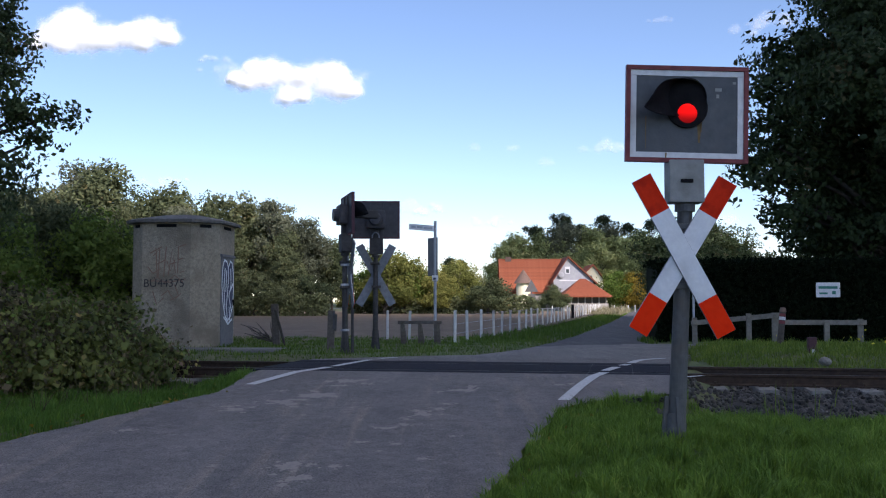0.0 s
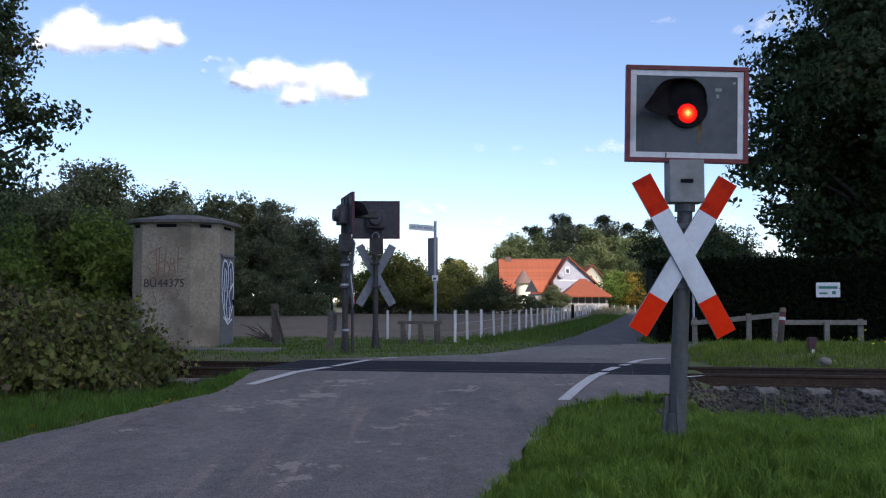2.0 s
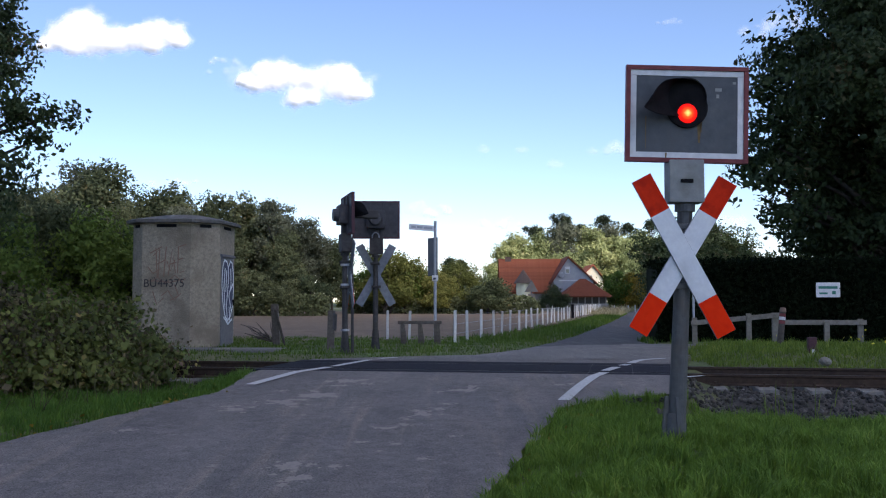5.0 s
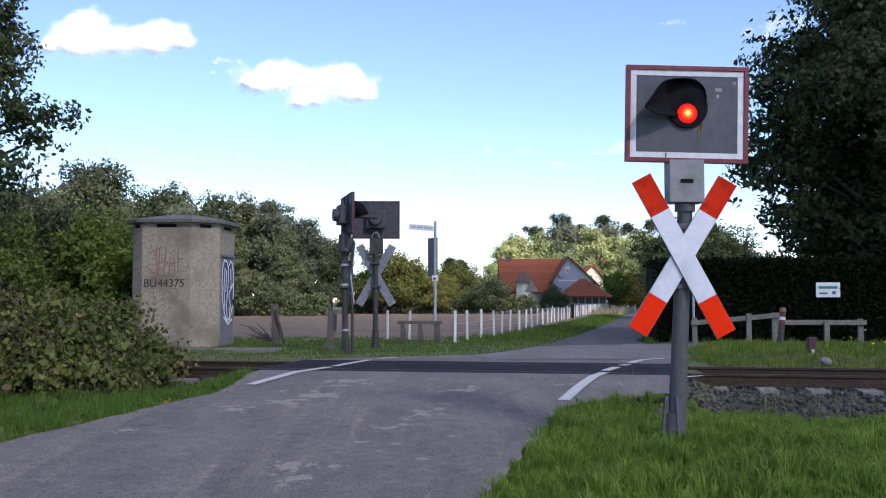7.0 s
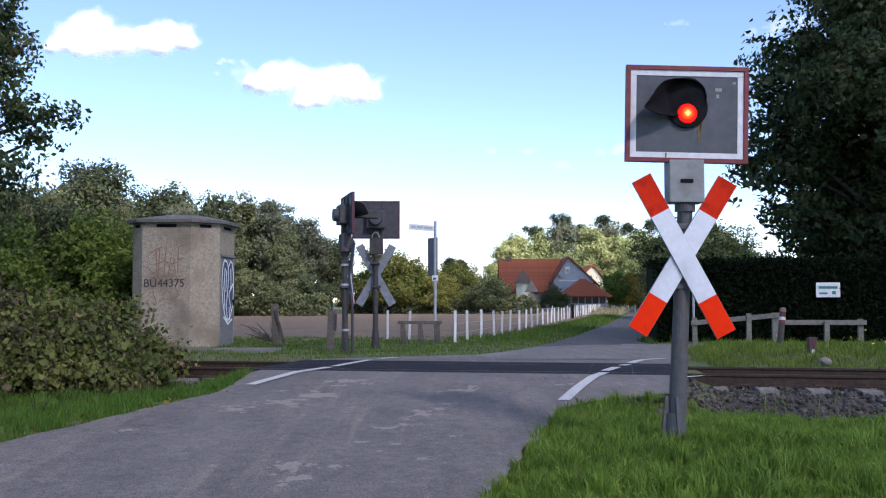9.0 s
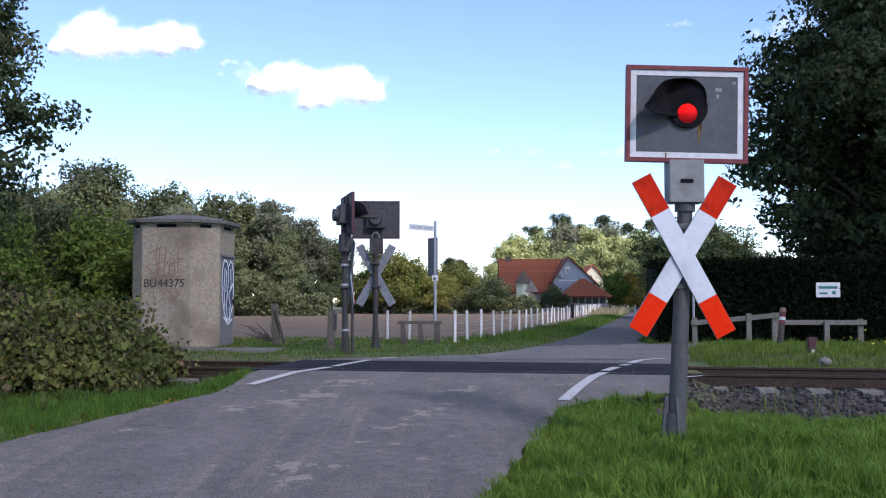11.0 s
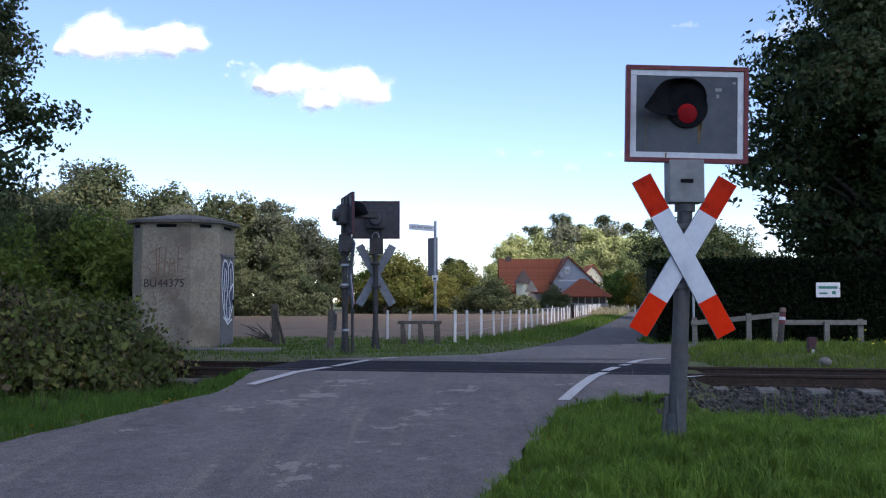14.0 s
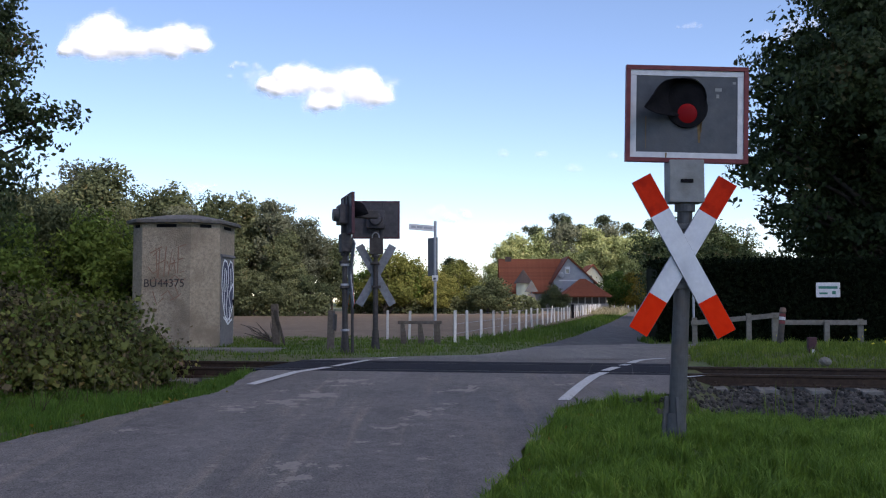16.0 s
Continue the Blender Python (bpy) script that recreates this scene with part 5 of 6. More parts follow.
    part("window", boxed(-0.6, 0.2, -0.05, 0.02, 4.6, 5.6), M_GLASS, b)


# ---- fences, posts and signs ----
def fences():
    f = thing("field_fence", pose(0, 0, 0), "wire fence on pale concrete posts beside the lane", "fence")
    bm = boxed(-0.034, 0.034, -0.034, 0.034, -0.3, 0.86, 0.01)
    me = bpy.data.meshes.new("post")
    bm.to_mesh(me)
    bm.free()
    me.materials.append(M_POST)
    pr = random.Random(8)
    spots = [(0.25 + i * 2.2 * 0.2076, 24.8 + i * 2.2) for i in range(40)] + [(-0.95, 27.8), (-1.7, 28.6)]
    for i, (x, y) in enumerate(spots):
        s = pr.uniform(0.94, 1.06) * (1.0 if y < 70 else 1.1)
        share("post", me, f, pose(x + pr.uniform(-0.06, 0.06), y, ground_z(x, y) + 0.02, pr.uniform(-2, 2), pr.uniform(-2, 2), 12) @ Matrix.Diagonal((1, 1, s, 1)))
    for z in (0.3, 0.55, 0.78):
        bm = bmesh.new()
        for a, b in zip(spots[:39], spots[1:40]):
            tube(bm, (a[0], a[1] - 0.05, z - 0.12), (b[0], b[1] - 0.05, z - 0.12), 0.004, n=4, caps=False)
        part("wire", bm, M_GALV, f)
    part("dark_post", boxed(-0.09, 0.09, -0.09, 0.09, -0.3, 1.05, 0.02), M_BLACK, f, "thick dark wooden post", pose(8.75, 65.0, -0.2))
    g = thing("far_fence", pose(0, 0, 0), "far fence of pale posts across the ploughed field", "fence")
    me2 = me.copy()
    for i in range(19):
        x = -21.0 + i * 1.9 + pr.uniform(-0.15, 0.15)
        share("post", me2, g, pose(x, 99 + 0.12 * i, -0.3, 0, pr.uniform(-2, 2), 0) @ Matrix.Diagonal((1, 1, pr.uniform(0.9, 1.15), 1)))
    bm = bmesh.new()
    tube(bm, (-21, 99, 0.35), (13.2, 101.2, 0.35), 0.012, n=4)
    part("wire", bm, M_GALV, g)
    k = thing("garden_fence", pose(0, 0, 0), "pale picket fence at the bend of the lane", "fence")
    for i in range(11):
        share("post", me2, k, pose(21.0 + i * 0.95, 118 + i * 0.5, -0.3) @ Matrix.Diagonal((1, 1, 1.05, 1)))

    def post(name, m, w, d, h, label, material=M_WOOD_BROWN):
        bm = boxed(-w / 2, w / 2, -d / 2, d / 2, -0.25, h, 0.02)
        for v in bm.verts:
            v.co += 0.012 * Vector(noise.noise_vector(v.co * 5))
        tagged(part(name, bm, material, None, m=m), label, "post")
    post("wooden_post", pose(-4.05, 23.5, 0.0, 0, -4, 0), 0.17, 0.14, 0.95, "leaning grey wooden post by the field")
    post("wooden_post", pose(-3.85, 23.4, 0.0, 0, -16, 0), 0.06, 0.06, 0.85, "thin dark leaning stake by the field", M_WOOD_DARK)
    post("wooden_post", pose(-2.4, 20.6, 0.0, 0, 1, 0), 0.15, 0.13, 0.82, "short grey wooden post beside the signal")
    bm = bmesh.new()
    pr2 = random.Random(2)
    for i in range(16):
        limb(bm, (0, 0, 0.05), (pr2.uniform(-0.75, 0.15), pr2.uniform(-0.3, 0.3), pr2.uniform(0.1, 0.55)), 0.02, 0.006, 5, 3, pr2)
    tagged(part("dead_brush", bm, M_WOOD_DARK, None, m=pose(-4.15, 23.4, 0)), "heap of dark dead branches by the post", "branches")
    # bench-like timber barrier
    b = thing("timber_barrier", pose(-0.58, 24.2, -0.05, 0, 0, -4), "low weathered timber barrier on splayed legs", "barrier")
    part("rail", boxed(-0.55, 0.55, -0.09, 0.09, 0.5, 0.58, 0.015), M_WOOD_BROWN, b)
    for x, lean in ((-0.42, 10), (0.02, 10), (0.42, 4)):
        part("leg", boxed(-0.045, 0.045, -0.04, 0.04, -0.2, 0.52, 0.01), M_WOOD_BROWN, b, m=pose(x + 0.07, 0, 0, 0, -lean, 0))
        part("leg", boxed(-0.045, 0.045, -0.04, 0.04, -0.2, 0.52, 0.01), M_WOOD_BROWN, b, m=pose(x - 0.02, 0.03, 0, 8, 0, 0))
    # street name sign
    s = thing("street_sign", pose(-0.2, 24.6, -0.12), "street name sign and dark notice board on a galvanised pole", "sign")
    part("pole", tube(bmesh.new(), (0, 0, -0.2), (0, 0, 3.2), 0.038, n=14), M_GALV, s)
    n = part("name_plate", boxed(-0.68, -0.02, -0.012, 0.012, -0.075, 0.075, 0.004), M_WHITEFRAME, s, "white street name plate", pose(0, -0.01, 3.0, 0, 4, 8))
    for i, (a, c) in enumerate(((-0.62, -0.5), (-0.47, -0.33), (-0.3, -0.08))):
        part("letter_bar", boxed(a, c, -0.0155, -0.0125, -0.025, 0.03), M_GALV, n)
    part("notice_board", boxed(-0.47, 0.02, -0.02, 0.02, 1.8, 2.78, 0.01), M_SIGNBLUE, s, "dark notice board seen at an angle", pose(0.04, 0.0, 0, 0, 0, -62))
    p = part("small_plate", boxed(-0.075, 0.075, -0.06, -0.045, 1.66, 1.8, 0.004), M_WHITEFRAME, s, "small white plate with a coloured print")
    part("print", boxed(-0.05, 0.02, -0.064, -0.0605, 1.69, 1.745), M_SIGNBLUE, p)
    # wooden rail fence before the hedge
    w = thing("rail_fence", pose(0, 0, 0), "low weathered timber rail fence beyond the tracks", "fence")
    P = [(5.85, 22.4), (6.95, 21.9), (7.5, 21.8), (7.62, 21.9), (8.6, 21.6), (9.4, 21.7)]
    for i, (x, y) in enumerate(P):
        hh = (0.62, 0.72, 0.74, 0.62, 0.56, 0.6)[i]
        part("post", boxed(-0.055, 0.055, -0.05, 0.05, -0.3, hh, 0.015), M_WOOD, w, m=pose(x, y, 0.02, 0, 0, -6))
    for (a, b, z0, z1) in ((0, 2, 0.52, 0.7), (3, 5, 0.54, 0.54)):
        pa, pb = Vector((*P[a], z0)), Vector((*P[b], z1))
        d = pb - pa
        m = Matrix.Translation((pa + pb) / 2 + Vector((0, -0.08, 0))) @ d.to_track_quat("X", "Z").to_matrix().to_4x4()
        part("rail", boxed(-d.length / 2 - 0.1, d.length / 2 + 0.1, -0.035, 0.035, -0.055, 0.055, 0.012), M_WOOD, w, m=m)
    # marker post, stone and hedge sign
    k = thing("marker_post", pose(7.05, 20.2, 0.05, 0, 6, 0), "leaning brown marker post with red and white bands", "post")
    part("post", tube(bmesh.new(), (0, 0, -0.2), (0, 0, 0.75), 0.07, 0.06, 14), M_WOOD_DARK, k)
    for z, mt in ((0.5, M_REDFRAME), (0.58, M_WHITEFRAME), (0.65, M_REDFRAME)):
        part("band", tube(bmesh.new(), (0, 0, z), (0, 0, z + 0.065), 0.067, n=14), mt, k)
    part("cap", tube(bmesh.new(), (0, 0, 0.75), (0, 0, 0.84), 0.075, 0.05, 14), M_ROOFSLATE, k)
    k = thing("cable_marker", pose(6.73, 17.6, 0.04), "short rusty red cable marker block", "marker")
    part("block", boxed(-0.075, 0.075, -0.06, 0.06, -0.2, 0.32, 0.02), M_BORDER_OLD, k)
    part("plate", boxed(-0.03, 0.03, -0.066, -0.0605, 0.03, 0.1), M_WHITEFRAME, k)
    bm = bmesh.new()
    bmesh.ops.create_icosphere(bm, subdivisions=2, radius=0.08, matrix=Matrix.Diagonal((1.3, 1, 1.0, 1)))
    for v in bm.verts:
        v.co *= 1 + 0.3 * noise.noise(v.co * 9)
    tagged(part("field_stone", bm, M_SLEEPER, None, m=pose(6.33, 16.0, 0.02)), "pale rounded stone in the grass", "stone")
    k = thing("hedge_sign", pose(10.45, 26.1, 1.33, 0, 0, -3), "small white sign with a green print on the hedge", "sign")
    part("plate", boxed(-0.32, 0.32, -0.012, 0.012, -0.2, 0.2, 0.004), M_WHITEFRAME, k)
    part("print_bar", boxed(-0.26, 0.25, -0.016, -0.0125, 0.03, 0.1), M_GREEN, k)
    part("print_bar", boxed(-0.24, -0.02, -0.016, -0.0125, -0.12, -0.07), M_GREEN, k)
    part("print_bar", boxed(0.1, 0.2, -0.016, -0.0125, -0.12, -0.03), M_GREEN, k)
    k = thing("street_pole", pose(6.3, 24.2, -0.1), "thin galvanised sign pole with a small plate", "sign")
    part("pole", tube(bmesh.new(), (0, 0, -0.2), (0, 0, 2.1), 0.03, n=12), M_GALV, k)
    part("plate", boxed(-0.12, 0.12, -0.05, -0.03, 1.75, 2.15, 0.004), M_SIGNBLUE, k)
    k = thing("warning_sign", pose(9.1, 99.0, -0.25), "dark triangular road sign beside the lane", "sign")
    part("pole", tube(bmesh.new(), (0, 0, -0.2), (0, 0, 3.2), 0.06, n=10), M_SIGNBLUE, k)
    part("triangle", prism(bmesh.new(), [(-0.7, 2.3), (0.7, 2.3), (0, 3.55)], -0.1, -0.07), M_STEEL, k, "grey back of a triangular sign")
    part("plate", prism(bmesh.new(), [(-0.3, 2.1), (0.3, 2.1), (0.7, 1.1), (-0.7, 1.1)], -0.1, -0.07), M_STEEL, k, "grey back of a second sign")


def flowers():
    rng = np.random.default_rng(6)
    pts = np.array([(x + rng.normal() * 0.18, y + rng.normal() * 0.2, 0.2 + rng.uniform(0, 0.25)) for x, y in ((8.0, 19.0), (8.3, 18.2), (8.4, 18.0), (7.3, 20.8), (8.9, 20.5)) for _ in range(3)])
    me = leaves_mesh("yellow_flowers", pts, 0.06, M_FLOWER, rng, aspect=0.9)
    tagged(new("yellow_flowers", me), "yellow wild flowers in the verge grass", "flowers", kind="stuff")
    pts = np.array([(x, y, ground_z(x, y) + rng.uniform(0.02, 0.05)) for x, y in [(edge_x(LEFT_EDGE, y) + rng.normal() * 0.15 - 0.1, y) for y in rng.uniform(8, 13, 70)] + [(edge_x(RIGHT_EDGE, y) + abs(rng.normal()) * 0.2, y) for y in rng.uniform(6, 11, 30)]])
    me = leaves_mesh("fallen_leaves", pts, 0.05, L_AUTUMN, rng, aspect=0.9)
    tagged(new("fallen_leaves", me), "fallen yellow leaves along the road edge", "leaves", kind="stuff")


# ---- clouds ----
def cloud_mat(name, cover, eroded=True):
    """White vapour: how much of it covers the sky follows the sheet's density, eroded by a fine noise."""
    m = bpy.data.materials.new(name)
    m.use_nodes = True
    t = m.node_tree
    t.nodes.remove(t.nodes["Principled BSDF"])
    d, tr = t.nodes.new("ShaderNodeBsdfDiffuse"), t.nodes.new("ShaderNodeBsdfTranslucent")
    d.inputs["Color"].default_value = tr.inputs["Color"].default_value = (0.94, 0.945, 0.96, 1)
    mx = t.nodes.new("ShaderNodeMixShader")
    mx.inputs[0].default_value = 0.5 if eroded else 0.75
    t.links.new(d.outputs[0], mx.inputs[1])
    t.links.new(tr.outputs[0], mx.inputs[2])
    tp = t.nodes.new("ShaderNodeBsdfTransparent")
    m2 = t.nodes.new("ShaderNodeMixShader")
    m2.inputs[0].default_value = cover
    if eroded:
        at = t.nodes.new("ShaderNodeAttribute")
        at.attribute_name = "vapour"
        co = t.nodes.new("ShaderNodeTexCoord")
        n = t.nodes.new("ShaderNodeTexNoise")
        n.inputs["Scale"].default_value, n.inputs["Detail"].default_value, n.inputs["Roughness"].default_value = 0.016, 10, 0.62
        t.links.new(co.outputs["Object"], n.inputs["Vector"])
        ad = t.nodes.new("ShaderNodeMath")
        ad.operation = "MULTIPLY_ADD"
        ad.inputs[1].default_value = 1.1
        t.links.new(n.outputs["Fac"], ad.inputs[0])
        t.links.new(at.outputs["Fac"], ad.inputs[2])
        mr = t.nodes.new("ShaderNodeMapRange")
        mr.interpolation_type = "SMOOTHSTEP"
        mr.inputs["From Min"].default_value, mr.inputs["From Max"].default_value = 0.56, 1.26
        mr.inputs["To Max"].default_value = cover
        t.links.new(ad.outputs[0], mr.inputs["Value"])
        t.links.new(mr.outputs["Result"], m2.inputs[0])
    t.links.new(tp.outputs[0], m2.inputs[1])
    t.links.new(mx.outputs[0], m2.inputs[2])
    t.links.new(m2.outputs[0], t.nodes["Material Output"].inputs["Surface"])
    return m


M_CLOUD, M_VEIL, M_SHADE = cloud_mat("cloud body", 1.0), cloud_mat("thin veil", 0.36), cloud_mat("cloud overhead", 0.42, False)
M_FAINT = cloud_mat("faint wisp", 0.2)
M_HAZE = cloud_mat("thin cloud overhead", 0.235, False)
M_THICK = cloud_mat("thick cloud overhead", 0.62, False)


def puffs(centres, radii, rng, sub=3, rough=0.35, freq=2.2):
    bm = bmesh.new()
    bmesh.ops.create_icosphere(bm, subdivisions=sub, radius=1)
    base = np.array([v.co for v in bm.verts])
    tri = np.array([[v.index for v in f.verts] for f in bm.faces])
    bm.free()
    vs, fs = [], []
    for i, (c, r) in enumerate(zip(centres, radii)):
        off = rng.uniform(-50, 50, 3)
        k = np.array([1 + rough * noise.fractal(Vector(p * freq * 0.6 + off), 1.0, 2.0, 4) for p in base])
        vs.append(base * k[:, None] * r * np.array([1, 1, 0.8]) + c)
        fs.append(tri + len(base) * i)
    return np.concatenate(vs), np.concatenate(fs)


def cloud(name, m, size, lumps, seed, label, solid=True):
    """A far bank of vapour bulging towards the viewer. lumps: (x, z, radius) in the cloud's own width, which is 1."""
    if not solid:
        pr = random.Random(seed)
        lumps = [(x + pr.uniform(-0.3, 0.3), z + pr.uniform(-0.08, 0.1), r * pr.uniform(0.3, 0.9)) for x, z, r in lumps for _ in range(5)]
    x0, x1 = min(l[0] - 2 * l[2] for l in lumps), max(l[0] + 2 * l[2] for l in lumps)
    z0, z1 = min(l[1] - 2 * l[2] for l in lumps), max(l[1] + 2 * l[2] for l in lumps)
    nx, nz = 110, 60
    X, Z = np.meshgrid(np.linspace(x0, x1, nx), np.linspace(z0, z1, nz))
    clear = np.ones_like(X)
    for lx, lz, r in lumps:
        dz = np.where(Z < lz, (Z - lz) * 1.75, Z - lz)
        clear *= 1 - 0.97 * np.exp(-(np.hypot(X - lx, dz) / r) ** 2 * 0.95)
    rag = np.array([noise.fractal(Vector((x * 7, seed, z * 7)), 1.0, 2.0, 5) for x, z in zip(X.ravel(), Z.ravel())]).reshape(X.shape)
    den = (1 - clear) * (1.0 + 0.25 * rag) * (1.0 if solid else 0.55) - 0.12
    Y = -np.clip(1 - clear, 0, 1) * 0.06 - 0.008 * rag
    v = np.stack([X.ravel() * size, Y.ravel() * size, Z.ravel() * size], 1)
    f = [(j * nx + i, j * nx + i + 1, (j + 1) * nx + i + 1, (j + 1) * nx + i) for j in range(nz - 1) for i in range(nx - 1)]
    me = quads_mesh("cloud", v, f, M_CLOUD if solid else (M_VEIL if size > 75 else M_FAINT))
    smooth(me)
    at = me.attributes.new("vapour", "FLOAT", "POINT")
    at.data.foreach_set("value", den.ravel().astype(np.float32))
    ob = new(name, me)
    ob.matrix_basis = m
    return tagged(ob, label, "cloud", "drifting clouds")


CLOUDS = []


def sky_clouds():
    """Position x, height z at the depth of 2600 m, width, lumps."""
    Y = 2600.0
    defs = [(-938, 729, 405, [(-0.16, 0.055, 0.125), (-0.24, 0.02, 0.11), (-0.34, -0.045, 0.09), (-0.44, -0.07, 0.06), (-0.1, -0.05, 0.11), (0.03, -0.05, 0.1), (0.15, -0.035, 0.09), (0.26, -0.01, 0.1), (0.36, 0.0, 0.105), (0.46, -0.04, 0.075), (0.3, -0.07, 0.08), (-0.24, -0.08, 0.09)], True),
            (-412, 593, 413, [(0.26, 0.0, 0.135), (0.36, -0.04, 0.09), (0.2, 0.065, 0.08), (0.29, 0.08, 0.06), (-0.05, -0.09, 0.075), (0.06, -0.08, 0.06), (-0.2, 0.05, 0.115), (-0.1, 0.06, 0.095), (-0.28, 0.1, 0.06), (0.05, 0.045, 0.085), (-0.31, 0.01, 0.075), (-0.4, 0.04, 0.05)], True),
            (-560, 612, 230, [(-0.3, 0.1, 0.14), (0.0, 0.02, 0.16), (0.3, 0.05, 0.16), (-0.42, 0.2, 0.08)], False),
            (450, 430, 110, [(-0.25, 0, 0.2), (0.1, 0.05, 0.2), (0.3, -0.05, 0.2)], False),
            (895, 785, 150, [(-0.3, -0.1, 0.15), (0.0, 0.0, 0.18), (0.3, 0.1, 0.2)], False),
            (620, 810, 74, [(-0.3, 0.0, 0.15), (0.2, 0.0, 0.15)], False),
            (-70, 265, 200, [(-0.3, 0, 0.12), (0.0, 0.05, 0.14), (0.3, -0.02, 0.14)], False),
            (150, 228, 130, [(-0.25, -0.02, 0.13), (0.2, 0.05, 0.14)], False),
            (-815, 345, 130, [(-0.25, -0.02, 0.16), (0.2, 0.0, 0.16)], False),
            (100, 455, 50, [(0, 0, 0.3)], False), (205, 460, 50, [(0, 0, 0.3)], False), (310, 420, 70, [(0, 0, 0.3)], False), (850, 240, 120, [(-0.2, 0, 0.2), (0.2, 0.0, 0.2)], False)]
    for i, (x, z, size, lumps, solid) in enumerate(defs):
        p = (x, Y + i * 25, z + 1)
        CLOUDS.append((cloud("cloud", pose(*p), size, lumps, 100 + i, "white fair-weather cloud drifting slowly" if solid else "faint thin wisp of cloud", solid), p))


SHADERS = []


def shading_clouds():
    """Unseen flat broad clouds overhead, set between the sun and the place, whose shadows drift over the fields."""
    up = 250.0
    off = Vector((sun_dir.x, sun_dir.y, 0)) * up / sun_dir.z
    wide = lambda y, r, d, w: [(x, y, r, d) for x in np.arange(-w, w + 1, r * 1.1)]
    farm = wide(262, 20, 2, 420) + wide(255, 30, 1, 420)
    hill = [q for y in range(-130, 131, 52) for q in wide(y, 52, 1, 300)]
    # near: added thick, thin and thick blocks that dim, brighten and dim the foreground
    near = [(x, y, 40, 1) for x in (-50, 0, 50) for y in (-25, 20)] + [(x, y, 38, 0) for x in (-225, -190, -150, -110, -80) for y in (-25, 20)] + [(x, y, 40, 1) for x in (-350, -300, -250) for y in (-25, 20)]
    for x0, y0, spots, seed in ((0, -240, farm, 301), (30, 345, hill, 302), (0, 15, near, 303)):
        rng = np.random.default_rng(seed)
        c = thing("cloud", pose(0, 0, 0), "broad flat unseen cumulus cloud set to pass before the sun", "cloud", "drifting clouds")
        for dense, mt, lab in ((2, M_THICK, "dense dark cloud front"), (1, M_SHADE, "thick grey cloud body"), (0, M_HAZE, "thin translucent cloud gap")):
            body = np.array([(x, y, rng.uniform(-5, 12), r) for x, y, r, d in spots if d == dense])
            if len(body):
                me = quads_mesh("body", *puffs(body[:, :3], body[:, 3] * rng.uniform(0.95, 1.15, len(body)), rng, 2, 0.15), mt)
                smooth(me)
                tagged(share("body", me, c, Matrix()), lab, kind="stuff")
        SHADERS.append((c, Vector((x0, y0, up)) + off))


# ---- bird ----
def bird():
    k = 0.4
    b = thing("bird", pose(-30, 20, 5), "small dark bird in fast level flight", "bird")
    bm = bmesh.new()
    bmesh.ops.create_uvsphere(bm, u_segments=12, v_segments=8, radius=1, matrix=Matrix.Diagonal((0.07 * k, 0.025 * k, 0.025 * k, 1)))
    part("body", bm, M_BIRD, b, soft=True)
    for s in (-1, 1):
        part("wing", prism(bmesh.new(), [(-0.04 * k, 0.0), (0.035 * k, 0.0), (0.0, 0.13 * k), (-0.05 * k, 0.15 * k)], -0.002, 0.002), M_BIRD, b, m=pose(0, 0, 0.01, -s * 55, 0, 0))
    part("tail", prism(bmesh.new(), [(-0.06 * k, -0.01 * k), (-0.13 * k, -0.025 * k), (-0.13 * k, 0.025 * k), (-0.06 * k, 0.01 * k)], -0.002, 0.002), M_BIRD, b, m=pose(0, 0, 0, 90, 0, 0))
    return b


relay_hut()
SIGNAL, LAMP, LAMP_AT = crossing_signal("crossing_signal", pose(1.934, 8.1, -0.167), "flashing red crossing signal with warning cross on a leaning pole", lit=True)
far_a, _, _ = crossing_signal("crossing_signal", pose(-1.45, 20.7, 0.03, 0, 0, 182), "crossing signal with warning cross, its grey back turned here", 0.0, 0, 0.0, 0, 0.0, slim=0.8, steel=M_STEEL_SHADED, border=M_BORDER_OLD, casing=M_STEEL_SHADED)
far_b, _, _ = crossing_signal("crossing_signal", pose(-1.95, 19.2, 0.0, 0, 2, 108), "crossing signal turned sideways beside the track", 0.0, 0, 0.0, 0, 0.0, slim=0.8, steel=M_STEEL_SHADED, border=M_BORDER_OLD, casing=M_STEEL_SHADED)
for z in (0.42, 1.32, 1.72, 2.15):
    part("collar", tube(bmesh.new(), (0, 0, z), (0, 0, z + 0.045), 0.088, n=16), M_GALV, far_b, "pale clamp ring round the pole")
part("plate", boxed(-0.1, 0.1, -0.01, 0.01, 0.45, 0.78, 0.006), M_BOARDBACK, far_b, "small dark plate", pose(0.06, 0.22, 0, 0, 8, -30))
# bar added to lengthen the lamp hood as it shows from the side
part("hood_bar", boxed(-0.09, 0.09, -0.68, -0.03, 2.7, 2.86, 0.02), M_STEEL_SHADED, far_b, "dark horizontal bar of the long lamp hood")
part("cable_duct", tube(bmesh.new(), (-0.06, -0.14, -0.2), (-0.02, -0.14, 2.3), 0.03, n=10), M_STEEL_SHADED, far_b, "thin upright cable duct beside the pole")
ring = bmesh.new()
for k in range(10):
    a, b = math.pi * k / 9 - 0.2, math.pi * (k + 1) / 9 - 0.2
    tube(ring, (0.075 * math.cos(a), 0.12, 2.36 + 0.1 * math.sin(a)), (0.075 * math.cos(b), 0.12, 2.36 + 0.1 * math.sin(b)), 0.014, n=8)
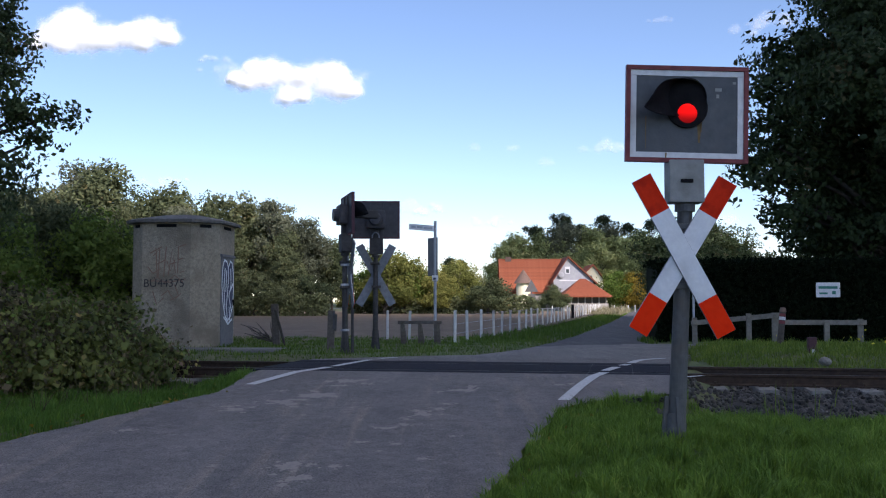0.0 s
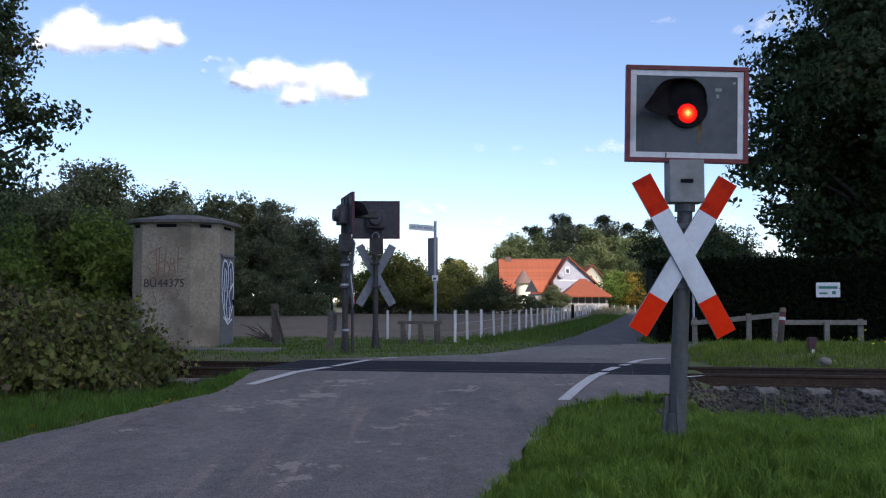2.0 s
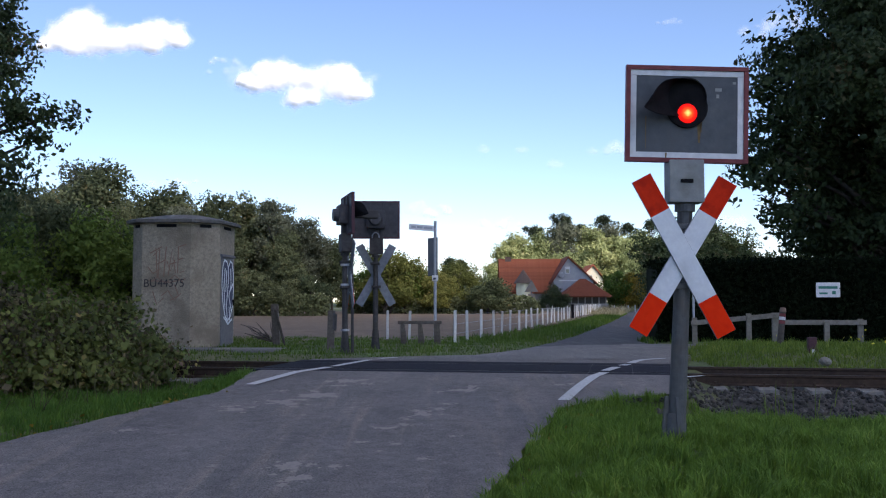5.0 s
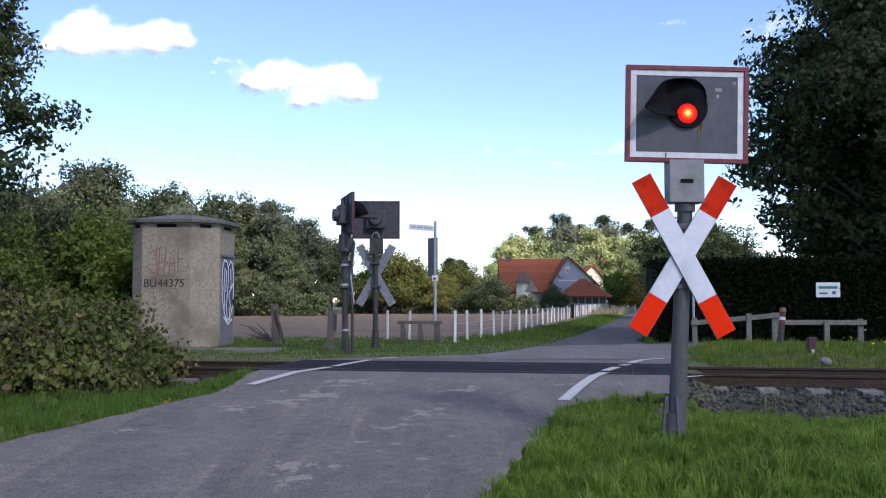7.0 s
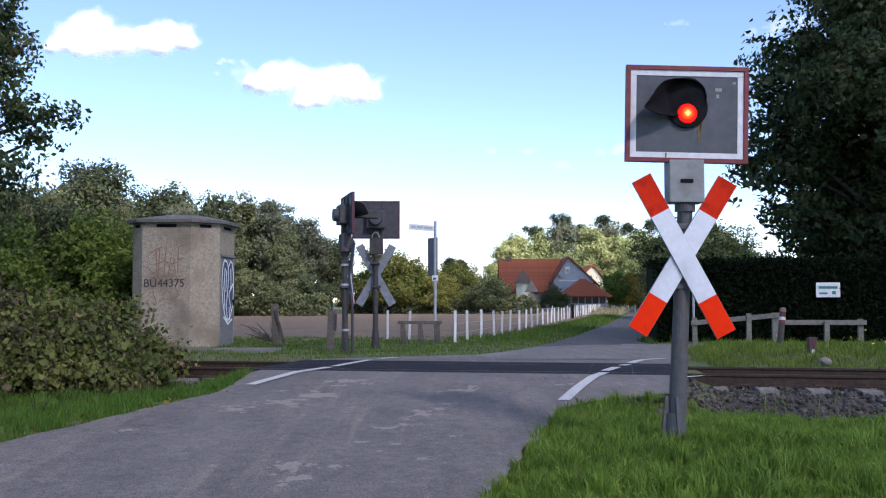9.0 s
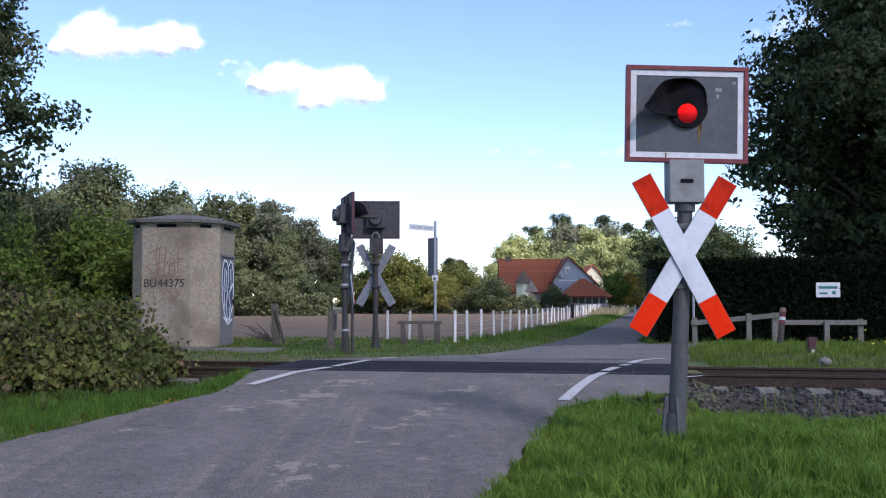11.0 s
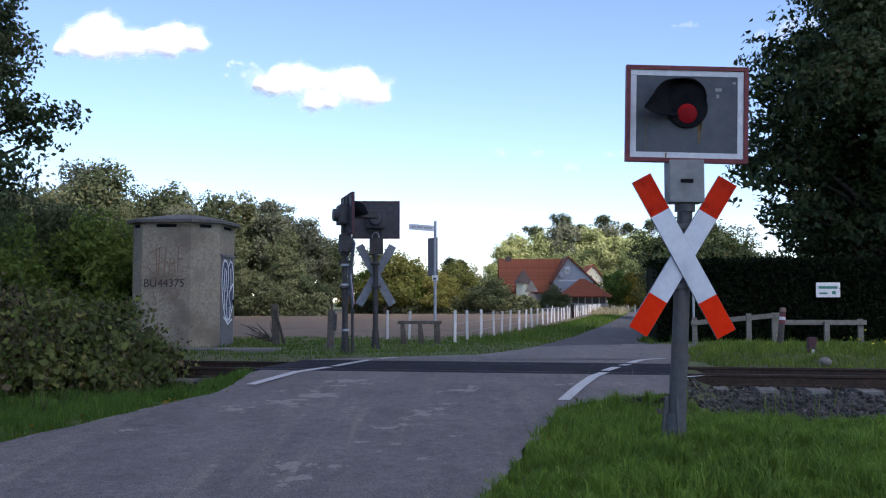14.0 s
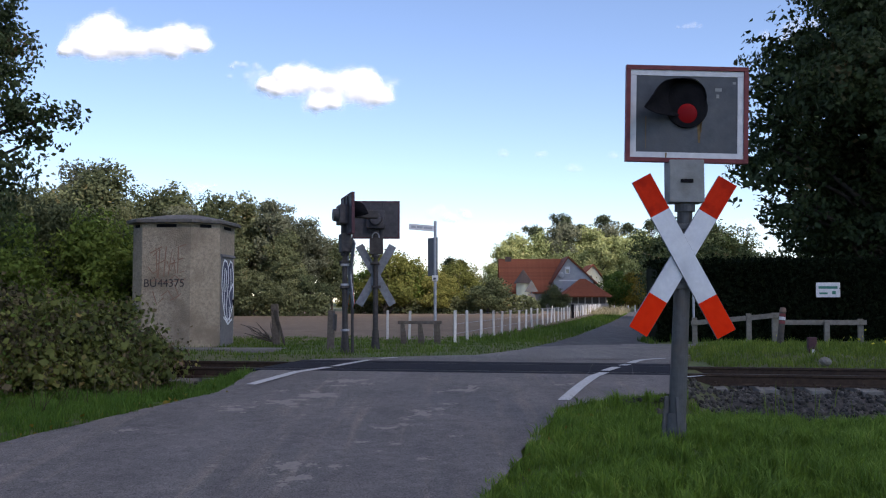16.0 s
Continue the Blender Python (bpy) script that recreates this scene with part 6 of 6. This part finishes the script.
part("cable_loop", ring, M_CROSSBACK, far_a, "pale loop of cable above the box")
woods()
undergrowth()
lane_straw()
big_trees()
bramble_bank()
field()
hedge()
house()
fences()
flowers()
verge_weeds()
grass()
sky_clouds()
shading_clouds()
BIRD = bird()


def motions():
    # flashing: the lamp's bright side turns to the road and away again, one flash in 0.9467 s
    turn = [(0.0, 55), (0.04, 28), (0.10, 0), (0.5, 0), (0.56, 48), (0.63, 75), (0.7, 100), (0.80, 150), (0.9, 135)]
    rows, period = [], 0.9467
    for k in range(18):
        for p, a in turn:
            t = k * period + p
            if t < 15.98:
                rows.append((t, LAMP_AT @ pose(0, 0.1, 0, -a, 0, 0)))
    rows.append((16.0, LAMP_AT @ pose(0, 0.1, 0, -125, 0, 0)))
    walk(LAMP, rows)
    for c, p in CLOUDS:
        walk(c, [(0.0, pose(*p)), (16.0, pose(p[0] + 84, p[1], p[2] - 18))])
    # the cloud before the farm and the one before the hill go away from the crossing, the near one along the rails
    drift = (((0, 0, 16), (1.5, 5, 42), (2.5, 8, 66), (3.5, 11, 96), (4.2, 13, 108), (6.3, 19, 112), (9.2, 28, 114), (12.5, 38, 118), (16, 48, 124)),
             ((0, 0, 0), (1.5, 5, 8), (3.0, 9, 25), (4.2, 13, 45), (6.3, 19, 70), (16, 48, 84)),
             ((0, 0, 0), (4.2, 14, 0), (6.3, 143, 0), (9.2, 150, 0), (12.5, 156, 0), (13.2, 170, 0), (14.5, 240, 0), (16, 290, 0)))
    for (c, p), path in zip(SHADERS, drift):
        walk(c, [(t, pose(p.x + dx, p.y + dy, p.z)) for t, dx, dy in path])
    flight = [(0.0, -60, 21, 8.0), (1.2, -8.4, 13, 2.75), (1.4, -3.85, 12, 2.62), (1.5, -2.94, 12, 2.69), (1.6, -1.56, 12, 2.74), (1.8, 3.0, 16, 3.4), (2.0, 13.5, 34, 6.0), (3.0, 60, 90, 16), (16.0, 400, 300, 60)]
    walk(BIRD, [(t, pose(x, y, z)) for t, x, y, z in flight])


motions()
